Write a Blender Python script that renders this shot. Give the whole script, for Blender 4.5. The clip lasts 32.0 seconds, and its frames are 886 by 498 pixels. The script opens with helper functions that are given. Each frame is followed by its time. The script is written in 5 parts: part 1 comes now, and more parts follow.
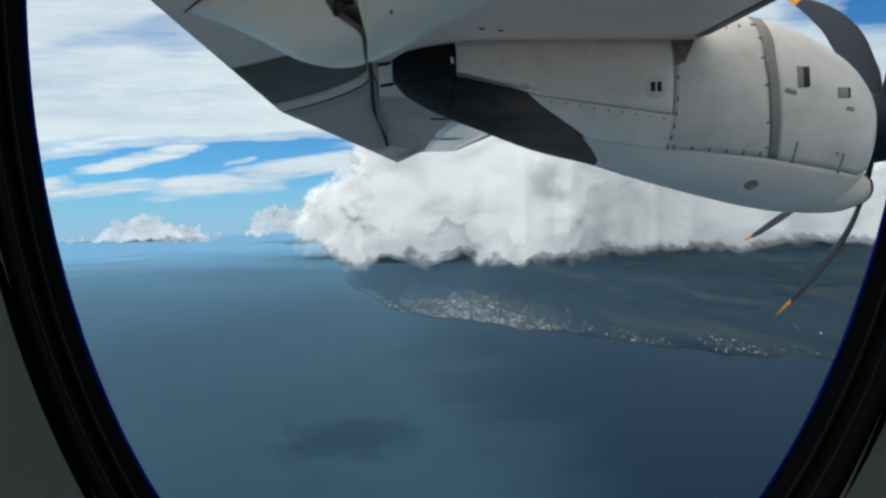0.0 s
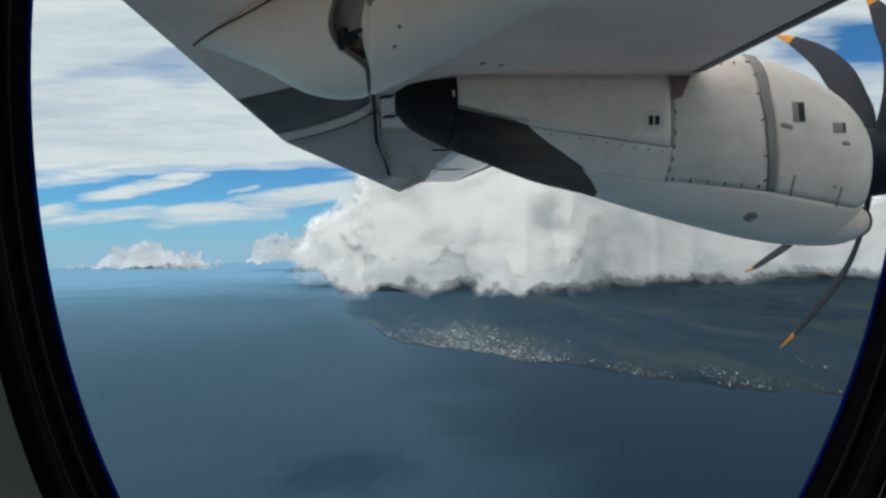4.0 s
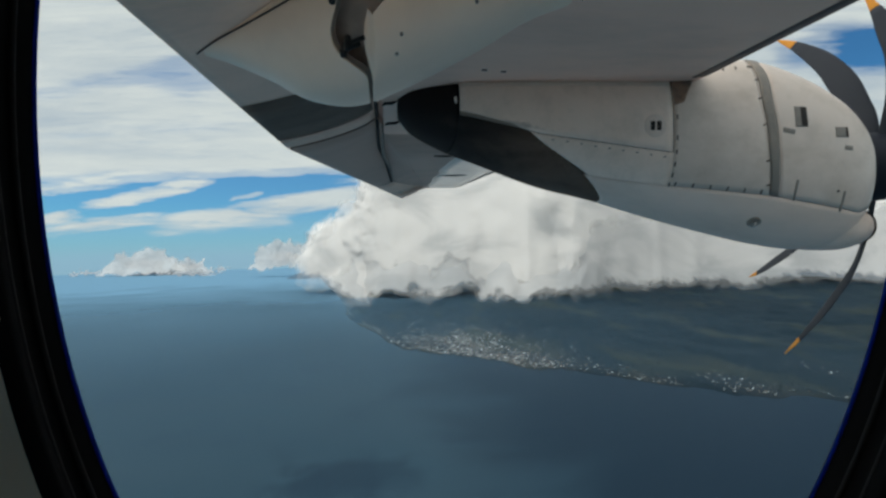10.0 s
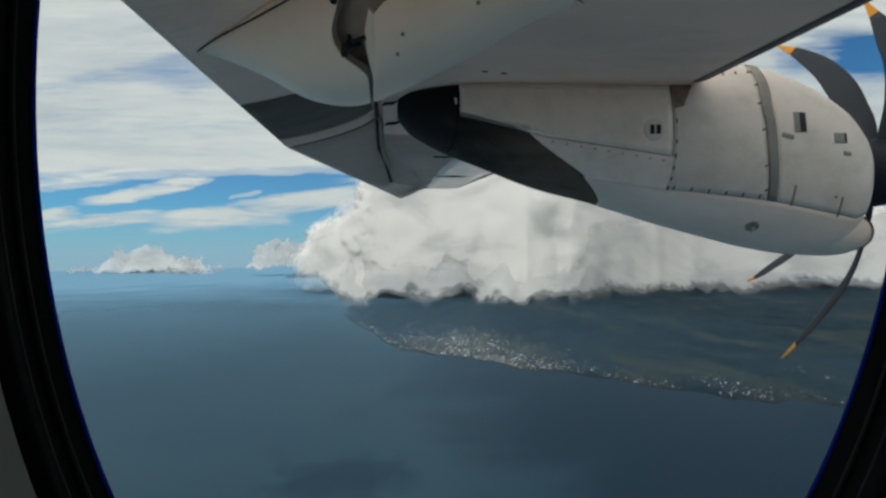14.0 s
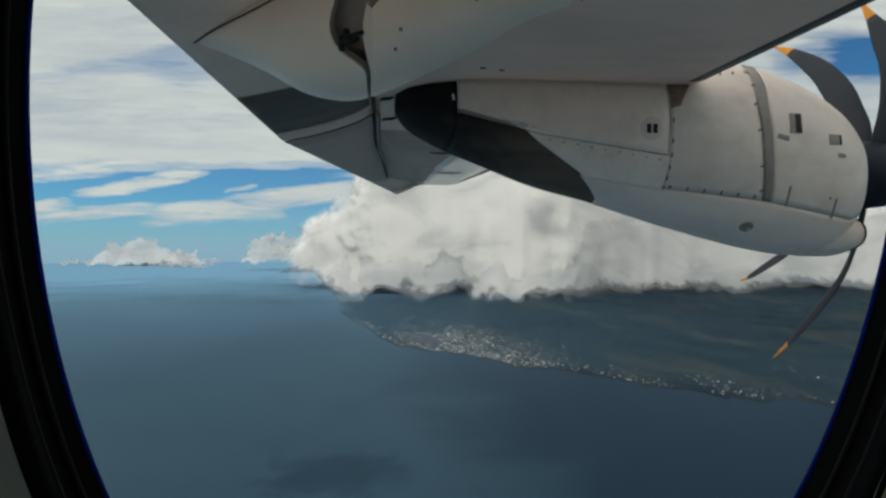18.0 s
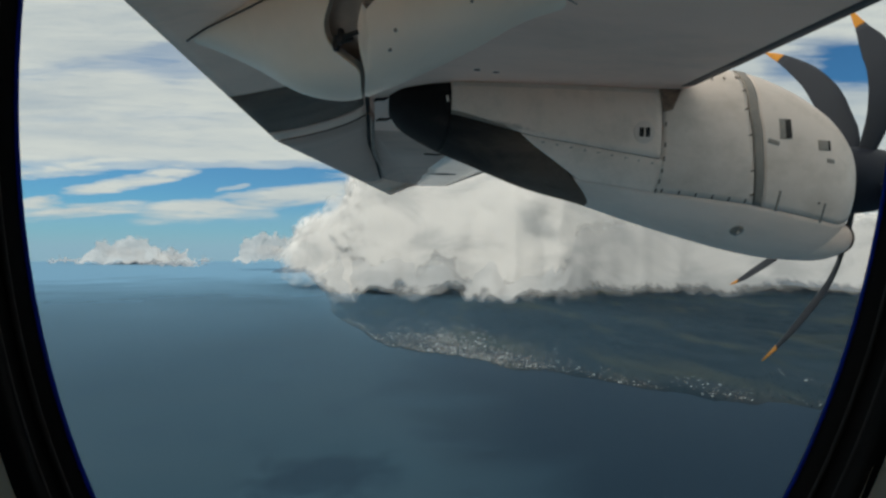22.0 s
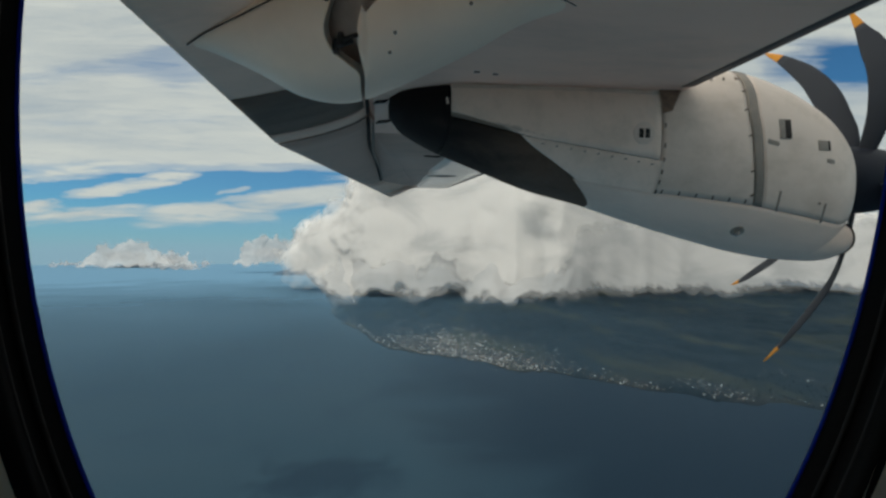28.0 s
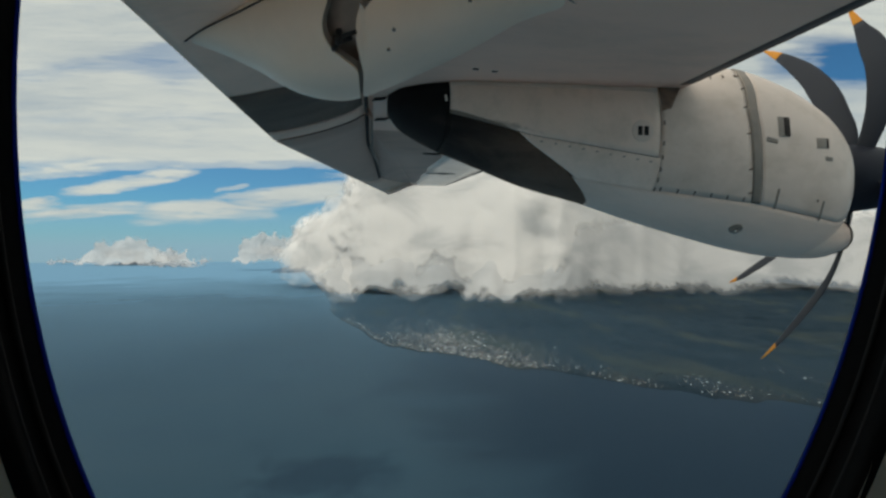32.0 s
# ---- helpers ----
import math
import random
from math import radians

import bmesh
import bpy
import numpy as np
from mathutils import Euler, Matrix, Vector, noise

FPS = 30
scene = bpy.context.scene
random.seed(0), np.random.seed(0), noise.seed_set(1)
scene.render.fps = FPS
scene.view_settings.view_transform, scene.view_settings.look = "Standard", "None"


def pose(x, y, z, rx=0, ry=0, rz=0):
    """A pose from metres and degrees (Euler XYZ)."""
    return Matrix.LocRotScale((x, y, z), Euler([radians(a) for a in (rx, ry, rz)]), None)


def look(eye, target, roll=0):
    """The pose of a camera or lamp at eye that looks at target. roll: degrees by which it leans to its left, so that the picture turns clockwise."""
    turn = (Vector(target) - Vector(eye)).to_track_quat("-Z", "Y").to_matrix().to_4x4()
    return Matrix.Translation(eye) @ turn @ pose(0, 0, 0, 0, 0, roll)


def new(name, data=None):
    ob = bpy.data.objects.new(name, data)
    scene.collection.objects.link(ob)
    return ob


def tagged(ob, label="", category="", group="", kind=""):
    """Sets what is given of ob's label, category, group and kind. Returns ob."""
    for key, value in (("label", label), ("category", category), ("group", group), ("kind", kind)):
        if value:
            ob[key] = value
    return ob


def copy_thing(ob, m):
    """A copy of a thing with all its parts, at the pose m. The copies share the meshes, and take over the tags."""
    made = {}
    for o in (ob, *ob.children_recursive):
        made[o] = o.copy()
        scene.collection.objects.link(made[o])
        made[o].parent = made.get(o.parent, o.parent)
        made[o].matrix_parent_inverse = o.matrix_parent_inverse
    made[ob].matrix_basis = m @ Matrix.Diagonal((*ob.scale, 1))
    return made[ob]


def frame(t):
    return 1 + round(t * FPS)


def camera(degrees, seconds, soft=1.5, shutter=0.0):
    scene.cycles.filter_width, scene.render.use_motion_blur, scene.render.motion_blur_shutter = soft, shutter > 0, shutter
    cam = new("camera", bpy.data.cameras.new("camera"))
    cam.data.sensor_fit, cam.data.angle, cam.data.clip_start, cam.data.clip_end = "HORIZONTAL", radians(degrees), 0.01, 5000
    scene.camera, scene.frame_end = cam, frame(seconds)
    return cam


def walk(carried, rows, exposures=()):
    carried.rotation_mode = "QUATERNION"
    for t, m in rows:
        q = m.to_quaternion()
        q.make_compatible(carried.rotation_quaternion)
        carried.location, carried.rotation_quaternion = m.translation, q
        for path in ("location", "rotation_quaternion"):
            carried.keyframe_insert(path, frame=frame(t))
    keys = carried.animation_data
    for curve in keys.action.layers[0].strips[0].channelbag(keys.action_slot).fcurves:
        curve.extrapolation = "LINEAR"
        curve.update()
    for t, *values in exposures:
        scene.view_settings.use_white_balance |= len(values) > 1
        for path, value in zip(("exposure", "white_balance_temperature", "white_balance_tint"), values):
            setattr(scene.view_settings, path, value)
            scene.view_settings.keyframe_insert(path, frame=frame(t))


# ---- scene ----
# ---- camera and its way ----
HEIGHT = 100.0  # eye above the sea; the country below is built at a fifteenth of its size


def aim(yaw, pitch, roll):
    y, p = radians(yaw), radians(pitch)
    return look((0, 0, 0), (-math.sin(y) * math.cos(p), math.cos(y) * math.cos(p), math.sin(p)), roll)


# the aeroplane flies with a slight bank: its own axes against the level world
AIRCRAFT = Matrix.Translation((0, 0, HEIGHT)) @ aim(-7.22, 0.27, 0.0) @ aim(-7.22, -2.20, -0.23).inverted()
# axes of the country: y' runs along the middle of the view
COUNTRY = pose(0, 0, 0, 0, 0, -7.22)

PATH = [
    (0, -6.76, -6.05, -1.91), (0.5, -6.70, -4.69, -1.41), (1, -6.88, -4.14, -1.48), (1.5, -6.80, -3.73, -1.33),
    (2, -6.59, -3.37, -1.04), (2.5, -7.13, -3.49, -0.59), (3, -6.72, -3.27, -1.13), (3.5, -6.79, -2.56, -1.32),
    (5.5, -6.73, -2.67, -1.59), (6, -6.72, -2.86, -1.26), (6.5, -6.83, -2.71, -1.41), (7, -6.96, -3.02, -1.36),
    (7.5, -7.00, -2.52, -1.34), (8, -6.85, -2.70, -1.42), (8.5, -6.79, -2.58, -1.50), (9, -7.11, -2.23, -1.28),
    (9.5, -6.82, -1.56, -1.54), (10, -6.53, -1.86, -1.62), (10.5, -6.70, -1.75, -1.39), (11, -6.69, -1.57, -1.32),
    (11.5, -6.75, -1.50, -1.18), (12, -6.78, -1.35, -1.04), (12.5, -6.65, -1.61, -1.14), (13, -6.62, -1.44, -1.12),
    (13.5, -6.78, -1.84, -1.02), (14, -6.72, -1.77, -0.93), (14.5, -6.81, -1.99, -0.85), (16.5, -7.05, -1.84, -0.65),
    (17, -7.21, -2.31, -0.13), (17.5, -7.16, -2.14, -0.28), (18, -7.22, -2.20, -0.23), (18.5, -7.41, -2.38, -0.10),
    (19, -7.60, -2.43, 0.06), (19.5, -7.67, -2.18, 0.16), (20, -7.74, -2.22, 0.12), (20.5, -7.92, -2.11, 0.10),
    (21, -7.94, -2.12, 0.02), (21.5, -8.08, -2.10, 0.25), (22, -8.06, -2.06, 0.28), (22.5, -8.15, -2.06, 0.06),
    (23, -8.08, -2.21, -0.04), (23.5, -8.16, -2.18, 0.11), (24, -8.16, -2.11, 0.11), (24.5, -8.09, -2.15, -0.05),
    (25, -8.16, -2.20, 0.09), (25.5, -8.09, -2.21, 0.09), (27.5, -8.13, -2.18, 0.30), (28, -8.00, -1.83, 0.01),
    (28.5, -7.95, -1.65, -0.14), (29, -7.90, -1.64, 0.10), (29.5, -7.92, -1.68, 0.06), (30, -8.02, -1.63, 0.27),
    (30.5, -8.07, -1.95, 0.14), (31, -8.07, -1.87, 0.06), (31.5, -8.23, -2.05, 0.04), (32, -8.15, -2.12, 0.03)
]
cam = camera(85.0, 32.0, soft=2.6)
def sway(t):
    """At first the camera is held a few millimetres further back from the pane."""
    k = max(0.0, 1 - t / 1.6) ** 1.5
    return Matrix.Translation((-0.001 * k, -0.0025 * k, 0))


walk(cam, [(t, AIRCRAFT @ sway(t) @ aim(a, b, c)) for t, a, b, c in PATH],
     exposures=[(0, 1.15, 6950, 11), (1, 1.13, 7000, 11), (3, 1.05, 7200, 11), (6, 0.93, 7450, 11), (10, 0.91, 7600, 11), (18, 0.78, 7850, 11), (25, 0.81, 8000, 11), (30, 0.65, 8100, 11), (32, 0.78, 8200, 11)])

# ---- world and sun ----
SUN_EL, SUN_AZ = 66.0, -85.0  # height, and turn from +y towards +x
world = bpy.data.worlds.new("world")
scene.world = world
world.use_nodes = True


class Nodes:
    """Short hand for node trees."""

    def __init__(self, tree):
        self.tree = tree
        tree.nodes.clear()

    def add(self, kind, inputs=None):
        n = self.tree.nodes.new(kind)
        for key, value in (inputs or {}).items():
            if isinstance(value, bpy.types.NodeSocket):
                self.tree.links.new(value, n.inputs[key])
            else:
                n.inputs[key].default_value = value
        return n

    def math(self, op, a, b=0.0, c=0.0):
        n = self.add("ShaderNodeMath", {0: a, 1: b, 2: c})
        n.operation = op
        return n.outputs[0]

    def ramp(self, fac, stops, smooth=False):
        n = self.add("ShaderNodeValToRGB", {0: fac})
        n.color_ramp.interpolation = "EASE" if smooth else "LINEAR"
        el = n.color_ramp.elements
        while len(el) < len(stops):
            el.new(0.5)
        for e, (p, c) in zip(el, stops):
            e.position = p
            e.color = (c, c, c, 1) if isinstance(c, (int, float)) else (*c, 1)
        return n.outputs[0]

    def mix(self, fac, a, b, blend="MIX"):
        n = self.add("ShaderNodeMix")
        n.data_type, n.blend_type = "RGBA", blend
        for socket, value in ((n.inputs[0], fac), (n.inputs[6], a), (n.inputs[7], b)):
            if isinstance(value, bpy.types.NodeSocket):
                self.tree.links.new(value, socket)
            elif isinstance(value, tuple):
                socket.default_value = (*value[:3], 1)
            else:
                socket.default_value = value
        return n.outputs[2]

    def noise(self, vector, scale, detail=4.0, rough=0.55, distort=0.0):
        return self.add("ShaderNodeTexNoise", {"Vector": vector, "Scale": scale, "Detail": detail, "Roughness": rough, "Distortion": distort}).outputs[0]


def make_sky():
    """Blue air under a grey-white deck of high cloud, with long streaks below its edge."""
    n = Nodes(world.node_tree)
    way = n.add("ShaderNodeTexCoord").outputs["Generated"]
    turn = n.add("ShaderNodeVectorRotate", {"Vector": way, "Angle": radians(7.22)})
    turn.rotation_type = "Z_AXIS"
    way = turn.outputs[0]
    air = n.add("ShaderNodeTexSky")
    air.sky_type, air.sun_disc = "NISHITA", False
    air.sun_elevation, air.sun_rotation = radians(SUN_EL), radians(SUN_AZ)
    air.altitude, air.air_density, air.dust_density, air.ozone_density = 1500.0, 1.0, 1.2, 2.0
    sky = air.outputs[0]
    x, y, z = n.add("ShaderNodeSeparateXYZ", {0: way}).outputs
    ahead = n.math("MAXIMUM", n.math("ABSOLUTE", y), 0.12)
    u0, v0 = n.math("DIVIDE", x, ahead), n.math("DIVIDE", z, ahead)
    spot = lambda a, b, c: n.add("ShaderNodeCombineXYZ", {0: n.math("MULTIPLY", u0, a), 1: n.math("MULTIPLY", v0, b), 2: c}).outputs[0]
    broad, torn = n.noise(spot(1.6, 7.0, 1.3), 1.0, 4.0, 0.55), n.noise(spot(5.0, 22.0, 4.1), 1.0, 6.0, 0.62, 0.4)
    hair = n.noise(n.add("ShaderNodeMapping", {"Vector": spot(6.0, 60.0, 7.7), "Rotation": (0, 0, -0.10)}).outputs[0], 1.0, 7.0, 0.66, 0.6)
    side = n.noise(spot(3.0, 9.0, 8.8), 1.0, 4.0, 0.55)
    v = n.math("ADD", v0, n.math("ADD", n.math("MULTIPLY_ADD", broad, 0.05, -0.025), n.math("MULTIPLY_ADD", torn, 0.030, -0.015)))
    u = n.math("ADD", u0, n.math("MULTIPLY_ADD", side, 0.20, -0.10))

    def streak(ua, va, ub, vb, width, amount=1.0):
        """A long soft wisp from one place in the sky to another."""
        t = n.math("DIVIDE", n.math("SUBTRACT", u, ua), ub - ua)
        off = n.math("SUBTRACT", v, n.math("MULTIPLY_ADD", t, vb - va, va))
        across = n.ramp(n.math("DIVIDE", n.math("ABSOLUTE", off), width), [(0.0, amount), (0.35, 0.85 * amount), (1.0, 0.0)], True)
        return n.math("MULTIPLY", across, n.ramp(t, [(0.0, 0.0), (0.25, 0.8), (0.7, 1.0), (1.0, 0.0)], True))

    def patch(uc, vc, ru, rv, amount):
        """A soft oval gap."""
        a, b = n.math("DIVIDE", n.math("SUBTRACT", u, uc), ru), n.math("DIVIDE", n.math("SUBTRACT", v, vc), rv)
        r = n.math("SQRT", n.math("ADD", n.math("MULTIPLY", a, a), n.math("MULTIPLY", b, b)))
        return n.ramp(r, [(0.2, amount), (1.0, 0.0)], True)

    deck = n.ramp(n.math("SUBTRACT", v, 0.165), [(0.0, 0.0), (0.012, 0.55), (0.032, 0.96), (1.0, 0.96)], True)
    for gap in (patch(-0.52, 0.385, 0.16, 0.065, 0.5), streak(-0.95, 0.345, -0.50, 0.40, 0.025, 0.30), streak(-0.90, 0.270, -0.35, 0.285, 0.018, 0.14),
                patch(0.88, 0.40, 0.19, 0.085, 1.0), patch(0.72, 0.39, 0.09, 0.05, 0.6), patch(0.80, 0.56, 0.25, 0.05, 0.5)):
        deck = n.math("MULTIPLY", deck, n.math("SUBTRACT", 1.0, gap))
    wisps = None
    for wisp in (streak(-0.79, 0.108, -0.43, 0.186, 0.024), streak(-0.66, 0.058, -0.10, 0.138, 0.034), streak(-0.86, 0.062, -0.54, 0.090, 0.024, 0.9),
                 streak(-0.93, 0.080, -0.71, 0.098, 0.018), streak(-0.50, 0.070, -0.32, 0.076, 0.024, 0.5), streak(-1.0, 0.140, -0.62, 0.182, 0.022, 0.85),
                 streak(-0.47, 0.124, -0.37, 0.136, 0.008, 0.45), streak(-0.30, 0.150, 0.20, 0.165, 0.020, 0.5), streak(0.45, 0.10, 1.3, 0.15, 0.05, 0.8)):
        wisps = wisp if wisps is None else n.math("MAXIMUM", wisps, wisp)
    fray = n.math("MULTIPLY_ADD", hair, 1.1, -0.55)
    deck = n.math("ADD", deck, n.math("MULTIPLY", fray, 0.85))
    wisps = n.math("MULTIPLY", wisps, n.math("MULTIPLY_ADD", fray, 3.6, 1.0))
    mask = n.ramp(n.math("MAXIMUM", deck, wisps), [(0.12, 0.0), (0.50, 0.55), (0.92, 0.93), (1.0, 0.96)], True)
    tone = n.ramp(n.math("ADD", n.math("MULTIPLY", broad, 0.55), n.math("ADD", n.math("MULTIPLY", hair, 0.25), n.math("MULTIPLY", torn, 0.2))), [(0.36, (2.4, 3.05, 3.65)), (0.62, (3.55, 4.15, 4.5))])
    blue = n.mix(1.0, sky, (0.125, 0.405, 0.59), "MULTIPLY")
    veil = n.ramp(v0, [(0.0, 0.80), (0.05, 0.46), (0.12, 0.10), (0.3, 0.0)], True)
    blue = n.mix(veil, blue, (1.4, 2.55, 3.8))
    colour = n.mix(mask, blue, tone)
    back = n.add("ShaderNodeBackground", {"Color": colour, "Strength": 0.1})
    out = n.add("ShaderNodeOutputWorld")
    n.tree.links.new(back.outputs[0], out.inputs[0])


make_sky()
sun = new("sun", bpy.data.lights.new("sun", "SUN"))
sun.data.energy, sun.data.angle, sun.data.color = 0.80, radians(60), (1.0, 0.97, 0.93)
sun_way = Vector((math.sin(radians(SUN_AZ)) * math.cos(radians(SUN_EL)), math.cos(radians(SUN_AZ)) * math.cos(radians(SUN_EL)), math.sin(radians(SUN_EL))))
sun.matrix_world = Matrix.Translation((0, 0, 300)) @ sun_way.to_track_quat("Z", "Y").to_matrix().to_4x4()


# ---- materials ----
def material(name):
    m = bpy.data.materials.new(name)
    m.use_nodes = True
    return m, Nodes(m.node_tree)


def finish(n, shader):
    out = n.add("ShaderNodeOutputMaterial")
    n.tree.links.new(shader, out.inputs[0])


def coat(name, colour, rough=0.45, metal=0.0, dirt=(0.2, 0.19, 0.17), amount=0.35, scale=3.0, stretch=(1, 1, 1), bump=0.02, spec=0.4):
    """Paint, metal or rubber with stains at two scales and a fine relief."""
    m, n = material(name)
    at = n.add("ShaderNodeTexCoord").outputs["Object"]
    at = n.add("ShaderNodeMapping", {"Vector": at, "Scale": stretch}).outputs[0]
    wide, fine = n.noise(at, scale, 5.0, 0.6), n.noise(at, scale * 14, 4.0, 0.6)
    stain = n.ramp(n.math("ADD", n.math("MULTIPLY", wide, 0.86), n.math("MULTIPLY", fine, 0.14)), [(0.40, 0.0), (0.72, 1.0)], True)
    base = n.mix(n.math("MULTIPLY", stain, amount), tuple(colour), tuple(dirt))
    relief = n.add("ShaderNodeBump", {"Height": fine, "Strength": bump * 4, "Distance": 0.01}).outputs[0]
    shade = n.add("ShaderNodeBsdfPrincipled", {"Base Color": base, "Roughness": n.math("MULTIPLY_ADD", fine, 0.2, rough - 0.1), "Metallic": metal,
                                               "Specular IOR Level": spec, "Normal": relief})
    finish(n, shade.outputs[0])
    return m


PAINT = (0.94, 0.775, 0.68)
M = {
    "wing": coat("grey_wing_paint", (0.95, 0.635, 0.52), 0.5, amount=0.25, stretch=(0.5, 1.6, 1), scale=2.0),
    "outer": coat("dark_grey_outer_wing_paint", (0.64, 0.45, 0.375), 0.5, amount=0.3, stretch=(0.6, 1.4, 1), scale=2.0),
    "gloss": coat("glossy_white_wing_paint", (0.96, 0.86, 0.78), 0.16, amount=0.12, scale=1.6, bump=0.0, spec=0.8),
    "fairing": coat("cream_fairing_paint", (0.98, 0.79, 0.65), 0.42, amount=0.14, scale=1.6),
    "flap": coat("grey_flap_paint", (0.98, 0.69, 0.56), 0.5, amount=0.3, stretch=(0.6, 1.5, 1), scale=2.0),
    "cowl": coat("white_cowl_paint", (0.77, 0.655, 0.585), 0.38, dirt=(0.40, 0.33, 0.26), amount=0.45, stretch=(0.8, 1, 1.2), scale=3.2),
    "belly": coat("white_belly_paint", (0.96, 0.76, 0.66), 0.35, dirt=(0.42, 0.36, 0.30), amount=0.35, stretch=(0.4, 1, 1), scale=2.0, spec=0.25),
    "band": coat("taupe_metal_band", (0.23, 0.21, 0.19), 0.5, dirt=(0.42, 0.34, 0.28), amount=0.5, scale=8.0),
    # soot: near-black fill of vent slots, scoop mouths and a latch pin
    "soot": coat("near_black_metal", (0.016, 0.015, 0.015), 0.6, dirt=(0.06, 0.048, 0.04), amount=0.55, stretch=(0.5, 1, 1), scale=4.0, spec=0.25),
    "sootstain": coat("soot_stained_paint", (0.16, 0.128, 0.108), 0.7, dirt=(0.06, 0.052, 0.046), amount=0.6, stretch=(0.4, 1.2, 1), scale=4.0),
    # far_land: the haze of distance is put into the islands' colour
    "far_land": coat("haze_tinted_far_island", (0.13, 0.23, 0.33), 0.95, dirt=(0.11, 0.19, 0.28), amount=0.6, scale=0.02, bump=0.0, spec=0.05),
    "rib": coat("shadowed_grey_rib", (0.50, 0.46, 0.44), 0.6, dirt=(0.25, 0.22, 0.2), amount=0.5, scale=8.0),
    "rust": coat("brown_stained_bracket", (0.25, 0.16, 0.115), 0.6, dirt=(0.08, 0.06, 0.05), amount=0.7, scale=14.0),
    "dark": coat("dark_gap", (0.02, 0.02, 0.022), 0.7, dirt=(0.05, 0.05, 0.05), scale=10.0),
    "boot": coat("black_rubber_boot", (0.06, 0.06, 0.065), 0.6, dirt=(0.12, 0.12, 0.12), scale=6.0),
    "blade": coat("dark_grey_blade", (0.045, 0.052, 0.064), 0.65, dirt=(0.04, 0.045, 0.06), amount=0.4, scale=5.0, spec=0.12),
    "tip": coat("orange_blade_tip", (0.78, 0.29, 0.012), 0.5, dirt=(0.5, 0.22, 0.03), amount=0.3, scale=9.0),
    "spinner": coat("dark_spinner_paint", (0.016, 0.020, 0.030), 0.5, dirt=(0.05, 0.05, 0.06), scale=4.0, spec=0.15),
    "steel": coat("worn_steel", (0.42, 0.42, 0.42), 0.35, 0.9, dirt=(0.12, 0.1, 0.09), amount=0.6, scale=20.0),
    "fastener": coat("brown_fastener", (0.14, 0.11, 0.09), 0.6, dirt=(0.05, 0.04, 0.04), scale=30.0),
    "seal": coat("black_window_seal", (0.0065, 0.0065, 0.007), 0.8, dirt=(0.010, 0.010, 0.011), scale=12.0, spec=0.08),
    # seal_rib: tone lightened for the light that the ribs catch
    "seal_rib": coat("lightened_black_rubber", (0.018, 0.018, 0.019), 0.6, dirt=(0.03, 0.03, 0.03), scale=12.0, spec=0.15),
    "white_roof": coat("white_metal_roof", (0.86, 0.86, 0.84), 0.5, dirt=(0.6, 0.58, 0.55), scale=1.0),
    "red_roof": coat("red_tile_roof", (0.36, 0.17, 0.11), 0.8, dirt=(0.22, 0.12, 0.09), scale=1.5),
    "grey_roof": coat("grey_concrete_roof", (0.42, 0.41, 0.39), 0.8, dirt=(0.25, 0.24, 0.22), scale=1.5),
    "pale_wall": coat("pale_rendered_wall", (0.60, 0.57, 0.51), 0.8, dirt=(0.42, 0.39, 0.34), scale=1.2),
    "trim": coat("grey_cabin_panel", (0.88, 0.76, 0.62), 0.6, dirt=(0.76, 0.66, 0.54), scale=5.0),
    "skin": coat("white_fuselage_paint", (0.75, 0.75, 0.74), 0.4, dirt=(0.5, 0.48, 0.45), scale=2.0),
    "carpet": coat("dark_blue_carpet", (0.03, 0.035, 0.05), 0.9, dirt=(0.05, 0.05, 0.06), scale=20.0),
}


def make_soot():
    """Exhaust metal: black towards the tail, brown and grey where the heat was less."""
    m, n = material("exhaust_metal")
    at = n.add("ShaderNodeTexCoord").outputs["Object"]
    x, y, z = n.add("ShaderNodeSeparateXYZ", {0: at}).outputs
    wide = n.noise(n.add("ShaderNodeMapping", {"Vector": at, "Scale": (2.0, 3.0, 5.0)}).outputs[0], 1.0, 5.0, 0.6, 0.5)
    fine = n.noise(at, 40.0, 4.0, 0.6)
    run = n.math("ADD", n.math("MULTIPLY_ADD", x, 0.9, -0.35), n.math("MULTIPLY_ADD", wide, 1.1, -0.55))
    base = n.mix(n.ramp(run, [(0.0, 0.0), (0.6, 1.0)], True), (0.018, 0.0145, 0.0145), (0.155, 0.106, 0.084))
    base = n.mix(n.math("MULTIPLY", n.ramp(fine, [(0.4, 0.0), (0.7, 1.0)]), 0.25), base, (0.03, 0.024, 0.022))
    relief = n.add("ShaderNodeBump", {"Height": fine, "Strength": 0.1, "Distance": 0.005}).outputs[0]
    finish(n, n.add("ShaderNodeBsdfPrincipled", {"Base Color": base, "Roughness": 0.65, "Specular IOR Level": 0.1, "Normal": relief}).outputs[0])
    return m


